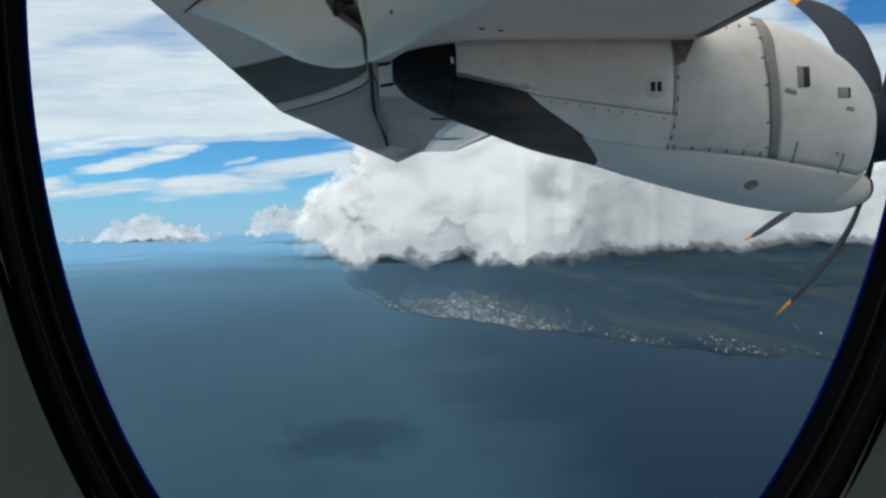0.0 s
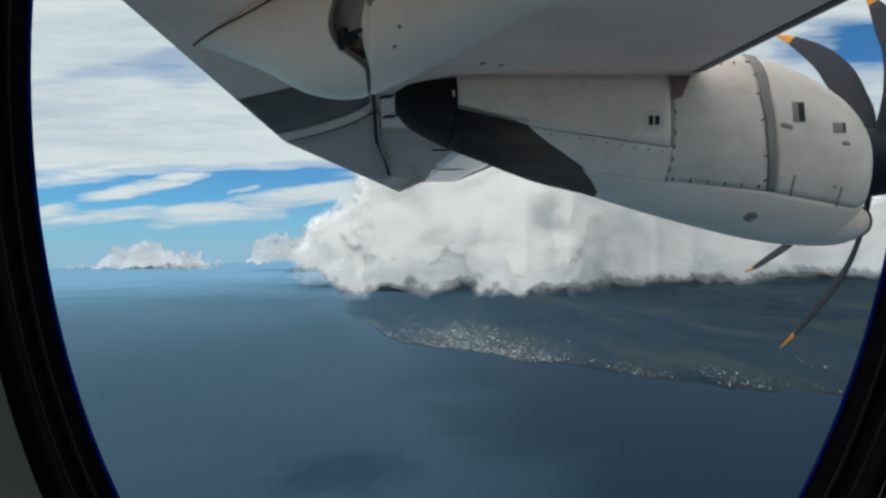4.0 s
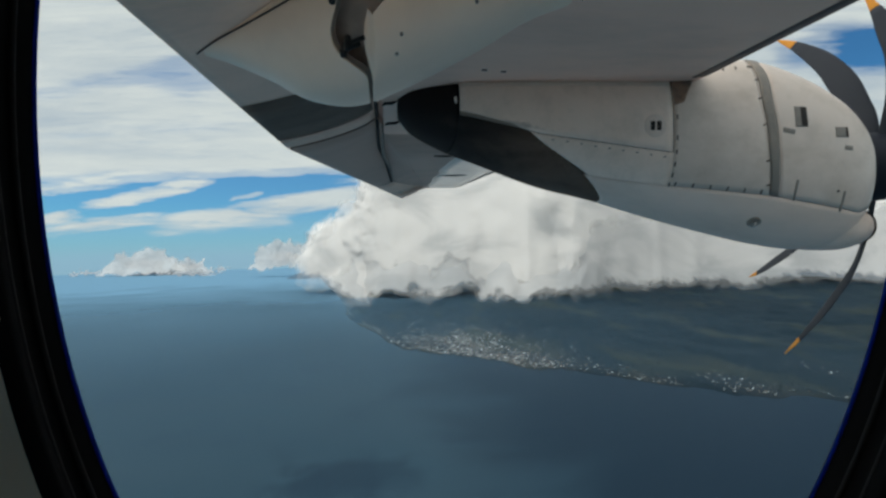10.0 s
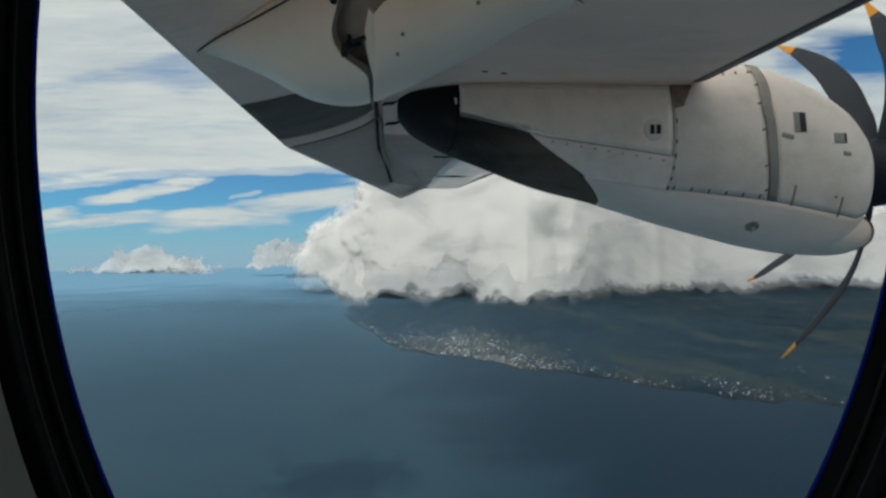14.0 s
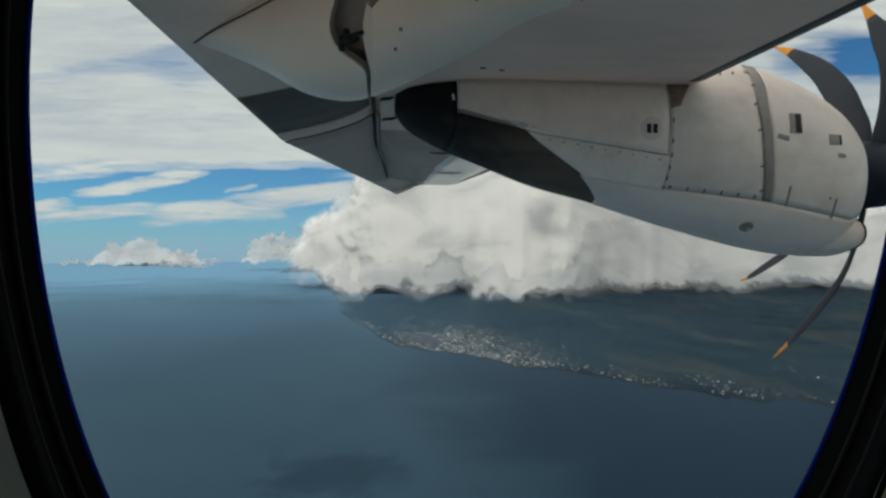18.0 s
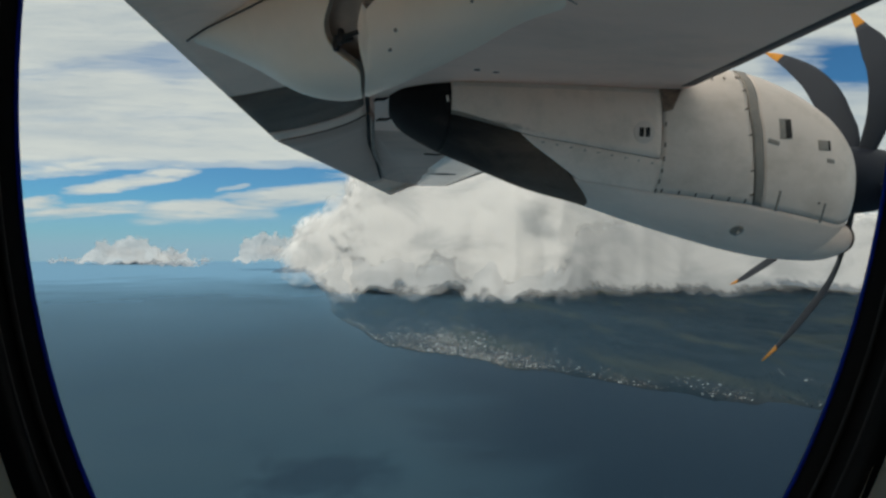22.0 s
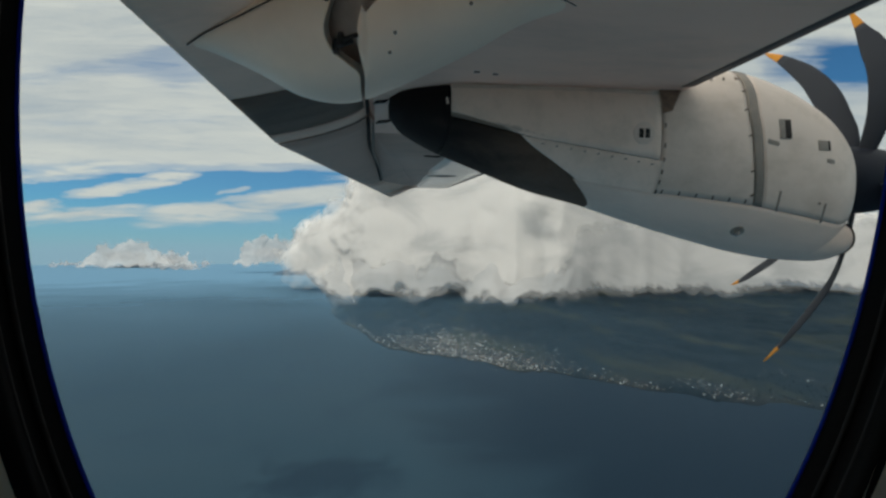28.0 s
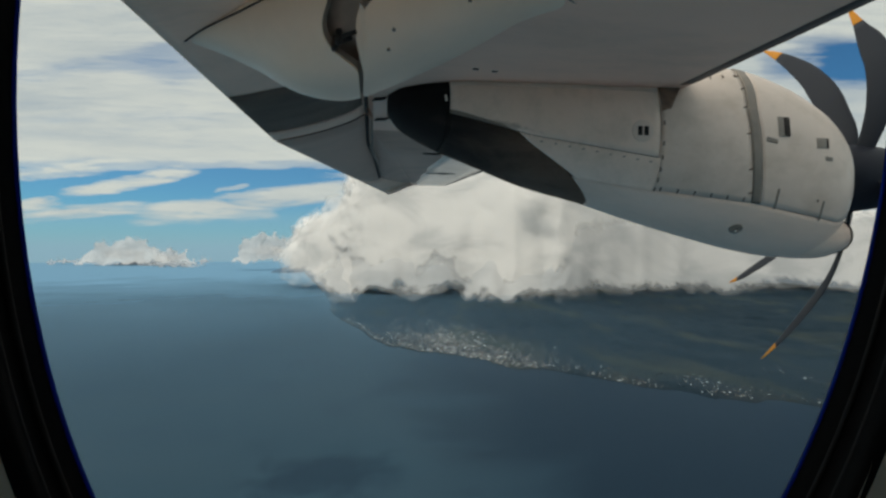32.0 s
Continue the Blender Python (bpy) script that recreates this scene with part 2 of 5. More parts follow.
def make_stained():
    """White cowl paint with a brown fringe of soot along the exhaust."""
    m, n = material("soot_fringed_paint")
    at = n.add("ShaderNodeTexCoord").outputs["Object"]
    x, y, z = n.add("ShaderNodeSeparateXYZ", {0: at}).outputs
    wide, fine = n.noise(at, 5.0, 5.0, 0.6), n.noise(at, 34.0, 5.0, 0.65)
    # distance above the exhaust's upper edge, and behind its lower one
    above = n.math("SUBTRACT", z, n.math("MULTIPLY_ADD", x, -0.245, 0.725))
    lower = n.math("SUBTRACT", x, n.math("MULTIPLY_ADD", z, -1.55, 1.565))
    low_part = n.ramp(above, [(0.0, 1.0), (0.02, 0.0)])
    edge = n.math("ADD", n.math("MULTIPLY", lower, low_part), n.math("MULTIPLY", above, n.math("SUBTRACT", 1.0, low_part)))
    edge = n.math("ADD", edge, n.math("MULTIPLY_ADD", fine, 0.05, n.math("MULTIPLY_ADD", wide, 0.05, -0.05)))
    near = n.ramp(x, [(0.85, 1.0), (1.0, 0.0)], True)
    fringe = n.math("MULTIPLY", n.ramp(edge, [(0.0, 0.85), (0.010, 0.4), (0.032, 0.0)], True), n.math("MAXIMUM", near, low_part))
    dirt = n.math("MULTIPLY", n.ramp(n.math("ADD", n.math("MULTIPLY", wide, 0.7), n.math("MULTIPLY", fine, 0.3)), [(0.42, 0.0), (0.75, 1.0)], True), 0.35)
    base = n.mix(dirt, PAINT, (0.44, 0.38, 0.30))
    base = n.mix(fringe, base, (0.09, 0.062, 0.042))
    finish(n, n.add("ShaderNodeBsdfPrincipled", {"Base Color": base, "Roughness": n.math("MULTIPLY_ADD", fine, 0.2, 0.32), "Specular IOR Level": 0.4}).outputs[0])
    return m


def make_pane():
    m, n = material("clear_window_pane")
    clear = n.add("ShaderNodeBsdfTransparent", {"Color": (0.97, 0.98, 0.98, 1)}).outputs[0]
    gloss = n.add("ShaderNodeBsdfGlossy", {"Roughness": 0.03}).outputs[0]
    fres = n.add("ShaderNodeFresnel", {"IOR": 1.35}).outputs[0]
    finish(n, n.add("ShaderNodeMixShader", {0: n.math("MULTIPLY", fres, 0.2), 1: clear, 2: gloss}).outputs[0])
    return m


def make_edge_fringe():
    """Thin translucent blue ring imitating the lens's colour fringe at the window edge."""
    m, n = material("blue_edge_fringe")
    thick = n.add("ShaderNodeBsdfDiffuse", {"Color": (0.01, 0.05, 0.35, 1)}).outputs[0]
    shine = n.add("ShaderNodeBsdfTranslucent", {"Color": (0.03, 0.16, 0.95, 1)}).outputs[0]
    finish(n, n.add("ShaderNodeMixShader", {0: 0.4, 1: thick, 2: shine}).outputs[0])
    return m


# place of the cloud shadow painted on the sea
CLOUD_SHADOW_AT = (-22.0, 224.0)


def make_water():
    m, n = material("sea_water")
    at = n.add("ShaderNodeNewGeometry").outputs["Position"]
    drift = n.noise(n.add("ShaderNodeMapping", {"Vector": at, "Scale": (0.004, 0.010, 0.0), "Rotation": (0, 0, 0.5)}).outputs[0], 1.0, 5.0, 0.55, 0.8)
    patch = n.noise(at, 0.022, 4.0, 0.5, 0.4)
    wave = n.noise(at, 0.3, 3.0, 0.6)
    base = n.mix(n.ramp(drift, [(0.3, 0.0), (0.7, 1.0)], True), (0.022, 0.055, 0.082), (0.029, 0.061, 0.087))
    # scattered darker patches: cloud shadow put into the water's colour
    base = n.mix(n.math("MULTIPLY", n.ramp(patch, [(0.52, 0.0), (0.66, 1.0)], True), 0.45), base, (0.016, 0.038, 0.064))
    # darker to the right: shade of the clouds put into the water's colour
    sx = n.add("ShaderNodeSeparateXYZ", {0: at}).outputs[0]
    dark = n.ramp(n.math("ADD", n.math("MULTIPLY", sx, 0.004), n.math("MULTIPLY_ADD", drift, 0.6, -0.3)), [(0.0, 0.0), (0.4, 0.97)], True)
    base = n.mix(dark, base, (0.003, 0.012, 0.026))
    # one cloud shadow painted into the water's colour
    off = n.add("ShaderNodeVectorMath", {0: n.add("ShaderNodeVectorMath", {0: at, 1: (*CLOUD_SHADOW_AT, 0.0)}).outputs[0], 1: (0.022, 0.030, 0.0)})
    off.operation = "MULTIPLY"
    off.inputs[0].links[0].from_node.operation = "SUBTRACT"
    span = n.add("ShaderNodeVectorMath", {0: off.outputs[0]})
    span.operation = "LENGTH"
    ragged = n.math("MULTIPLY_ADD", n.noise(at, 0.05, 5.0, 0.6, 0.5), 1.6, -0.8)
    sea_shadow = n.ramp(n.math("ADD", span.outputs["Value"], ragged), [(0.25, 0.6), (0.95, 0.0)], True)
    base = n.mix(sea_shadow, base, (0.004, 0.014, 0.032))
    relief = n.add("ShaderNodeBump", {"Height": wave, "Strength": 0.03, "Distance": 0.3}).outputs[0]
    deep = n.add("ShaderNodeBsdfDiffuse", {"Color": base, "Normal": relief}).outputs[0]
    gloss = n.add("ShaderNodeBsdfGlossy", {"Color": (0.62, 0.82, 1.0, 1), "Roughness": n.math("MULTIPLY_ADD", drift, 0.2, 0.22), "Normal": relief}).outputs[0]
    fres = n.add("ShaderNodeFresnel", {"IOR": 1.33}).outputs[0]
    finish(n, n.add("ShaderNodeMixShader", {0: n.math("MULTIPLY", fres, 0.3), 1: deep, 2: gloss}).outputs[0])
    return m


def make_land():
    m, n = material("wooded_hills")
    g = n.add("ShaderNodeNewGeometry")
    at = g.outputs["Position"]
    wide, mid, fine = n.noise(n.add("ShaderNodeMapping", {"Vector": at, "Scale": (0.013, 0.006, 0.0)}).outputs[0], 1.0, 4.0, 0.55, 0.6), n.noise(at, 0.06, 6.0, 0.65), n.noise(at, 0.5, 5.0, 0.7)
    # the woods' blue tint carries part of the distance haze
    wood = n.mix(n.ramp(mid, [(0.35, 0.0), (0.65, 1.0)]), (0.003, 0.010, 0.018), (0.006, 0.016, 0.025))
    # olive fields, their lighter tone also standing in for sunlit patches
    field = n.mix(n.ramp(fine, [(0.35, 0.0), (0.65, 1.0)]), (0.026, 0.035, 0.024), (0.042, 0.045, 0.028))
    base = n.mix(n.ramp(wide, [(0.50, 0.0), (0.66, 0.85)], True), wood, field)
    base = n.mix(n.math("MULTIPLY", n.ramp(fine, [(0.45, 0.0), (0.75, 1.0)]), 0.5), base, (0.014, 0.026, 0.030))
    built = n.add("ShaderNodeAttribute")
    built.attribute_name = "built"
    base = n.mix(n.math("MULTIPLY", built.outputs["Fac"], n.ramp(n.math("ADD", n.math("MULTIPLY", mid, 0.5), n.math("MULTIPLY", fine, 0.5)), [(0.36, 0.1), (0.6, 0.9)])), base, (0.095, 0.09, 0.075))
    relief = n.add("ShaderNodeBump", {"Height": fine, "Strength": 0.35, "Distance": 1.0}).outputs[0]
    finish(n, n.add("ShaderNodeBsdfPrincipled", {"Base Color": base, "Roughness": 0.95, "Specular IOR Level": 0.1, "Normal": relief}).outputs[0])
    return m


def make_cloud(name, white=(0.89, 0.895, 0.90), strength=0.0, bend=0.6):
    """Thick cloud (strength 0), or a soft skin of it that thins out to its edges."""
    m, n = material(name)
    g = n.add("ShaderNodeNewGeometry")
    at = g.outputs["Position"]
    # normals bent towards the sun imitate light scattered inside the cloud
    bent = n.add("ShaderNodeMix")
    bent.data_type = "VECTOR"
    bent.inputs[0].default_value = bend
    n.tree.links.new(g.outputs["Normal"], bent.inputs[4])
    bent.inputs[5].default_value = (-0.36, -0.12, 0.92)
    unit = n.add("ShaderNodeVectorMath", {0: bent.outputs[1]})
    unit.operation = "NORMALIZE"
    # grey mottling put into the colour for the cloud's soft shading
    grey_mottle = n.noise(n.add("ShaderNodeMapping", {"Vector": at, "Scale": (0.006, 0.006, 0.011)}).outputs[0], 1.0, 4.0, 0.55, 0.5)
    colour = n.mix(n.ramp(grey_mottle, [(0.40, 0.0), (0.66, 1.0)], True), white, tuple(c * k for c, k in zip(white, (0.72, 0.74, 0.76))))
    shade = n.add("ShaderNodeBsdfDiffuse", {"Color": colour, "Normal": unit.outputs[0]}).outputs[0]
    if strength:
        thick = n.add("ShaderNodeAttribute")
        thick.attribute_name = "thickness"
        torn = n.math("ADD", n.math("MULTIPLY_ADD", n.noise(at, 0.05, 6.0, 0.62, 0.4), 1.1, -0.55), n.math("MULTIPLY_ADD", n.noise(at, 0.013, 4.0, 0.55, 0.3), 1.2, -0.6))
        clear = n.add("ShaderNodeBsdfTransparent").outputs[0]
        shade = n.add("ShaderNodeMixShader", {0: n.ramp(n.math("ADD", thick.outputs["Fac"], torn), [(0.0, 0.0), (0.5, 0.35 * strength), (1.5, strength)], True), 1: clear, 2: shade}).outputs[0]
    finish(n, shade)
    return m


def make_haze():
    """Bluish sheet imitating aerial haze; it grows denser with distance from the eye."""
    m, n = material("sea_haze")
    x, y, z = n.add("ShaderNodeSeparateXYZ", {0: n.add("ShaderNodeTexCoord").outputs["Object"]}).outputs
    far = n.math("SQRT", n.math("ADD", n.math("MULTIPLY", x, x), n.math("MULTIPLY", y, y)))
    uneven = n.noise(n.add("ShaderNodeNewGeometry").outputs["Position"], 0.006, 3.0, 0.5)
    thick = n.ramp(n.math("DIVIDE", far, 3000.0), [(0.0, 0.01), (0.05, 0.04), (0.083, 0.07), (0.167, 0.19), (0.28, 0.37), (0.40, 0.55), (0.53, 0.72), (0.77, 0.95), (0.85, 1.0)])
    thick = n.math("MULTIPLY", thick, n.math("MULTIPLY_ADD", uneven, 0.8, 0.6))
    # thinned to the right to darken that side of the view
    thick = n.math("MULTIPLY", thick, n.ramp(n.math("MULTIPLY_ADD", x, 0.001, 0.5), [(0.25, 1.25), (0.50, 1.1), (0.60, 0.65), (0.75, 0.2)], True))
    # over the land, behind a shore line fitted to the view, it is thin and even
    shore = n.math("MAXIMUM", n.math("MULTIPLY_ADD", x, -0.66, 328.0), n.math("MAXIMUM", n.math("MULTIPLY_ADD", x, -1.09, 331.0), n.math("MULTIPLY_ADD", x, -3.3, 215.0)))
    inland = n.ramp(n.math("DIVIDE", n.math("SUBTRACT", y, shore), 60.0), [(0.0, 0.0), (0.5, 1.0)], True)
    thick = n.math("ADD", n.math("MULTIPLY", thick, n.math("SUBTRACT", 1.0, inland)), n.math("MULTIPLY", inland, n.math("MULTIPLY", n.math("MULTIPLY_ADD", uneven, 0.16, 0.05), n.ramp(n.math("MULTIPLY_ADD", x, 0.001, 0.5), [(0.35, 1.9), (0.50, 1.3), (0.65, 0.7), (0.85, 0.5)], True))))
    # fixed normal keeps the sheet lit under the clouds
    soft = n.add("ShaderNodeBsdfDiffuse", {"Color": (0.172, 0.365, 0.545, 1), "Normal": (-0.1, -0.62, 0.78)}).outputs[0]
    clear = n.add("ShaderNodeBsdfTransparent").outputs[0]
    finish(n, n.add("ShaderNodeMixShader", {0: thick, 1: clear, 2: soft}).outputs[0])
    return m


def make_houses():
    m, n = material("house_walls_and_roofs")
    r = n.add("ShaderNodeNewGeometry").outputs["Random Per Island"]
    c = n.ramp(r, [(0.0, (0.50, 0.50, 0.47)), (0.25, (0.30, 0.29, 0.26)), (0.5, (0.30, 0.19, 0.14)), (0.72, (0.20, 0.20, 0.20)), (0.86, (0.45, 0.45, 0.43)), (1.0, (0.68, 0.68, 0.66))])
    finish(n, n.add("ShaderNodeBsdfPrincipled", {"Base Color": c, "Roughness": 0.7}).outputs[0])
    return m


M.update(exhaust=make_soot(), stained=make_stained(), pane=make_pane(), rim=make_edge_fringe(), water=make_water(), land=make_land(), houses=make_houses(), haze=make_haze(),
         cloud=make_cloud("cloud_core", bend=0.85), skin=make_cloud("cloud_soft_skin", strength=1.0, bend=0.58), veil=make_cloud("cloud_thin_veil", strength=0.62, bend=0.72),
         # mist: the grey of the shaded cloud base is put into its colour
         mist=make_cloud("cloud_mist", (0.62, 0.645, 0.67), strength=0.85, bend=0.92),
         # far clouds: distance haze is put into their blue-grey colour
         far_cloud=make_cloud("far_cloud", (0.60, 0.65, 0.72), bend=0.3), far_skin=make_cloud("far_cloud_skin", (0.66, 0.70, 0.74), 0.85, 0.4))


# ---- building helpers ----
def mesh_of(name, verts, faces, mat, smooth=True, up=False):
    me = bpy.data.meshes.new(name)
    me.from_pydata([tuple(v) for v in verts], [], faces)
    me.materials.append(M[mat])
    bm = bmesh.new()
    bm.from_mesh(me)
    bmesh.ops.recalc_face_normals(bm, faces=bm.faces)
    bm.to_mesh(me)
    bm.free()
    if up and me.polygons[0].normal.z < 0:
        me.flip_normals()
    if smooth:
        me.polygons.foreach_set("use_smooth", [True] * len(me.polygons))
    return me


def part(name, me, parent=None, label=""):
    ob = new(name, me)
    if parent is not None:
        ob.parent = parent
    return tagged(ob, label)


def thing(name, label, category, group="", kind="", me=None, at=AIRCRAFT):
    ob = new(name, me)
    ob.matrix_world = at
    return tagged(ob, label, category, group, kind)


def grid(f, nu, nv, wrap_u=False, wrap_v=False):
    """Verts and faces of a sheet f(u, v), u and v in 0..1."""
    verts = [f(i / (nu if wrap_u else nu - 1), j / (nv if wrap_v else nv - 1)) for i in range(nu) for j in range(nv)]
    faces = []
    for i in range(nu if wrap_u else nu - 1):
        for j in range(nv if wrap_v else nv - 1):
            a, b = i, (i + 1) % nu
            c, d = j, (j + 1) % nv
            faces.append((a * nv + c, a * nv + d, b * nv + d, b * nv + c))
    return verts, faces


def slab(f, nu, nv, depth):
    """A closed panel: the sheet f(u, v, out) and its back, depth further in."""
    va, fa = grid(lambda u, v: f(u, v, 0.0), nu, nv)
    vb, fb = grid(lambda u, v: f(u, v, -depth), nu, nv)
    k = len(va)
    faces = fa + [tuple(reversed([i + k for i in q])) for q in fb]
    rim = [j for j in range(nv)] + [i * nv + nv - 1 for i in range(1, nu)] + [(nu - 1) * nv + j for j in range(nv - 2, -1, -1)] + [i * nv for i in range(nu - 2, 0, -1)]
    for a, b in zip(rim, rim[1:] + rim[:1]):
        faces.append((a, b, b + k, a + k))
    return va + vb, faces


def loft(rings, cap=True):
    """Closed rings joined in order; the ends capped."""
    n = len(rings[0])
    verts = [p for r in rings for p in r]
    faces = [(i * n + j, i * n + (j + 1) % n, (i + 1) * n + (j + 1) % n, (i + 1) * n + j) for i in range(len(rings) - 1) for j in range(n)]
    if cap:
        faces += [tuple(range(n)), tuple(reversed(range((len(rings) - 1) * n, len(rings) * n)))]
    return verts, faces


def tube(points, radius, sides=10):
    """A round bar along points; radius one number or one a point."""
    rings = []
    pts = [Vector(p) for p in points]
    rad = radius if isinstance(radius, (list, tuple)) else [radius] * len(pts)
    for i, p in enumerate(pts):
        way = (pts[min(i + 1, len(pts) - 1)] - pts[max(i - 1, 0)]).normalized()
        q = way.to_track_quat("Z", "Y")
        rings.append([p + q @ Vector((rad[i] * math.cos(2 * math.pi * k / sides), rad[i] * math.sin(2 * math.pi * k / sides), 0)) for k in range(sides)])
    return loft(rings)


def box(size, bevel=0.0):
    """A block with chamfered edges, about the origin."""
    bm = bmesh.new()
    bmesh.ops.create_cube(bm, size=1.0, matrix=Matrix.Diagonal((*size, 1)))
    if bevel:
        bmesh.ops.bevel(bm, geom=bm.edges[:], offset=bevel, segments=2, affect="EDGES", profile=0.6)
    verts, faces = [v.co[:] for v in bm.verts], [[v.index for v in f.verts] for f in bm.faces]
    bm.free()
    return verts, faces


def moved(vf, m):
    return [m @ Vector(v) for v in vf[0]], vf[1]


def joined(*many):
    verts, faces = [], []
    for v, f in many:
        k = len(verts)
        verts += list(v)
        faces += [tuple(i + k for i in q) for q in f]
    return verts, faces


def lerp(a, b, t):
    return a + (b - a) * t


def curve1(pairs, x):
    return float(np.interp(x, [p[0] for p in pairs], [p[1] for p in pairs]))


# ---- cabin: side wall with the window, and the shell with far-side openings round it ----
WX, WZ, WA, WB = 0.047, 0.050, 0.1535, 0.2420  # window: middle, half width, half height
SHELL_Y, SHELL_Z = -1.19, -0.05


def shell_y(z, r):
    """How far out the round side of the fuselage stands at height z."""
    d = z - SHELL_Z
    return SHELL_Y + math.sqrt(max(r * r - d * d, 0.0))


def window_edge(k, grow=0.0, n=128):
    f = 2 * math.pi * k / n
    c, s = math.cos(f), math.sin(f)
    z = (WB + grow) * s
    return WX + (WA + grow) * c + 0.055 * z, WZ + z


def wall_sheet(y_at, grow):
    """From the window's edge out to a block of wall 3.6 m wide and 1.3 m high."""
    def f(u, v):
        k = v * 128
        x0, z0 = window_edge(k, grow)
        c, s = math.cos(2 * math.pi * v), math.sin(2 * math.pi * v)
        q = max(abs(c) / 1.8, abs(s) / 0.65)
        x1, z1 = WX + c / q, WZ + s / q - 0.15
        t = u ** 1.5
        x, z = lerp(x0, x1, t), lerp(z0, z1, t)
        return x, y_at(z), z
    return grid(f, 9, 128, wrap_v=True)


thing("wall_cabin", "dim grey moulded cabin side panel round the window", "wall", kind="structure",
                   me=mesh_of("wall_cabin", *wall_sheet(lambda z: shell_y(z, 1.38) - 0.050, -0.0016), "trim"))
thing("wall_fuselage", "white painted outer skin of the fuselage side", "wall", kind="structure",
                   me=mesh_of("wall_fuselage", *wall_sheet(lambda z: shell_y(z, 1.38) + 0.02, 0.055), "skin"))


def round_shell(r, z_from, z_to, x0, x1):
    """The rest of the round fuselage, over the top and under the floor."""
    a0 = math.asin((z_from - SHELL_Z) / 1.38)
    a1 = 2 * math.pi + math.asin((z_to - SHELL_Z) / 1.38)
    def f(u, v):
        a = lerp(a0, a1, v)
        return lerp(x0, x1, u), SHELL_Y + r * math.cos(a), SHELL_Z + r * math.sin(a)
    verts, faces = grid(f, 73, 97)
    keep = []
    for q in faces:
        m = sum((Vector(verts[i]) for i in q), Vector()) / 4
        # unseen window openings, oversized so that more daylight brightens the cabin
        if m.y < SHELL_Y - 1.0 and abs(m.z - 0.08) < 0.26 and abs((m.x - WX + 1.8) % 0.5 - 0.25) < 0.20:
            continue
        keep.append(q)
    return verts, keep


TOP, LOW = WZ - 0.15 + 0.65, WZ - 0.15 - 0.65
thing("ceiling_cabin", "curved pale lining of the cabin, with unseen openings to let in daylight", "ceiling", kind="structure",
      me=mesh_of("ceiling_cabin", *round_shell(1.335, TOP, LOW, WX - 1.8, WX + 1.8), "trim"))
thing("wall_fuselage_round", "white painted round fuselage shell", "fuselage", kind="structure",
      me=mesh_of("wall_fuselage_round", *round_shell(1.415, TOP, LOW, WX - 1.8, WX + 1.8), "skin"))
thing("floor", "dark blue carpeted cabin floor", "floor", kind="structure",
      me=mesh_of("floor", *moved(box((3.6, 2.1, 0.06), 0.01), pose(WX, SHELL_Y, SHELL_Z - 0.75)), "carpet"))
for sign, side in ((-1, "aft"), (1, "fore")):
    disc = [(WX + sign * 1.8, SHELL_Y + 1.41 * math.cos(a), SHELL_Z + 1.41 * math.sin(a)) for a in np.linspace(0, 2 * math.pi, 72, endpoint=False)]
    back = [(p[0] + sign * 0.04, p[1], p[2]) for p in disc]
    thing("wall_" + side, "plain partition closing the cabin", "wall", kind="structure", me=mesh_of("wall_" + side, *loft([disc, back]), "trim", False))

window = thing("window_1", "rounded cabin window in a deep black rubber surround", "window", kind="structure")


def ring_sheet(profile):
    """A ring swept round the window: profile gives (grow, y) for u in 0..1."""
    def f(u, v):
        g, y = profile(u)
        x, z = window_edge(v * 128, g)
        return x, y, z
    return grid(f, len(RING) if profile is ring_profile else 8, 128, wrap_v=True)


RING = [(0.060, 0.205), (0.020, 0.178), (0.004, 0.168), (0.0, 0.163), (0.0003, 0.158), (0.0012, 0.154), (0.0014, 0.151), (0.0004, 0.149), (-0.0006, 0.1465), (-0.0018, 0.1435), (-0.0028, 0.1405), (0.0002, 0.1385)]


def ring_profile(u):
    return RING[round(u * (len(RING) - 1))]


part("seal", mesh_of("seal", *ring_sheet(ring_profile), "seal"), window, "matt black rubber window surround")
# blue ring added for the colour fringe of the lens
part("edge_fringe", mesh_of("edge_fringe", *ring_sheet(lambda u: (-0.0003 + 0.0006 * math.cos(2 * math.pi * u), 0.1634 + 0.0006 * math.sin(2 * math.pi * u))), "rim"), window, "thin deep blue ring standing in for the lens's colour fringe")
for at_y, grow in ((0.1555, 0.0008), (0.1480, 0.0006)):
    part("seal_rib", mesh_of("seal_rib", *ring_sheet(lambda u: (grow + 0.0012 * math.cos(2 * math.pi * u), at_y + 0.0010 * math.sin(2 * math.pi * u))), "seal_rib"), window, "raised rib of the rubber surround")
pane_rim = [(window_edge(k, 0.018)[0], 0.176, window_edge(k, 0.018)[1]) for k in range(128)]
pane = part("pane", mesh_of("pane", *([(x, y - 0.004 * (1 - f), WZ + (z - WZ)) for f in (1.0,) for x, y, z in pane_rim], [tuple(range(128))]), "pane", False), window, "clear acrylic pane")
pane.visible_shadow = False

# ---- wing ----
WING_Z = 0.80
wing = thing("aircraft_wing", "light grey high wing seen from below, with lowered flaps", "wing")
PROFILE = [(0.0, 0.80), (0.35, 0.797), (0.8, 0.795), (1.2, 0.796), (1.52, 0.797), (1.66, 0.799), (1.735, 0.808), (1.765, 0.832), (1.757, 0.88), (1.66, 0.98), (1.35, 1.10),
           (0.95, 1.18), (0.5, 1.19), (0.05, 1.12), (-0.42, 1.00), (-0.42, 0.99), (-0.05, 1.0), (0.0, 0.92)]
TIP_Y, KINK_Y = 10.3, 3.9


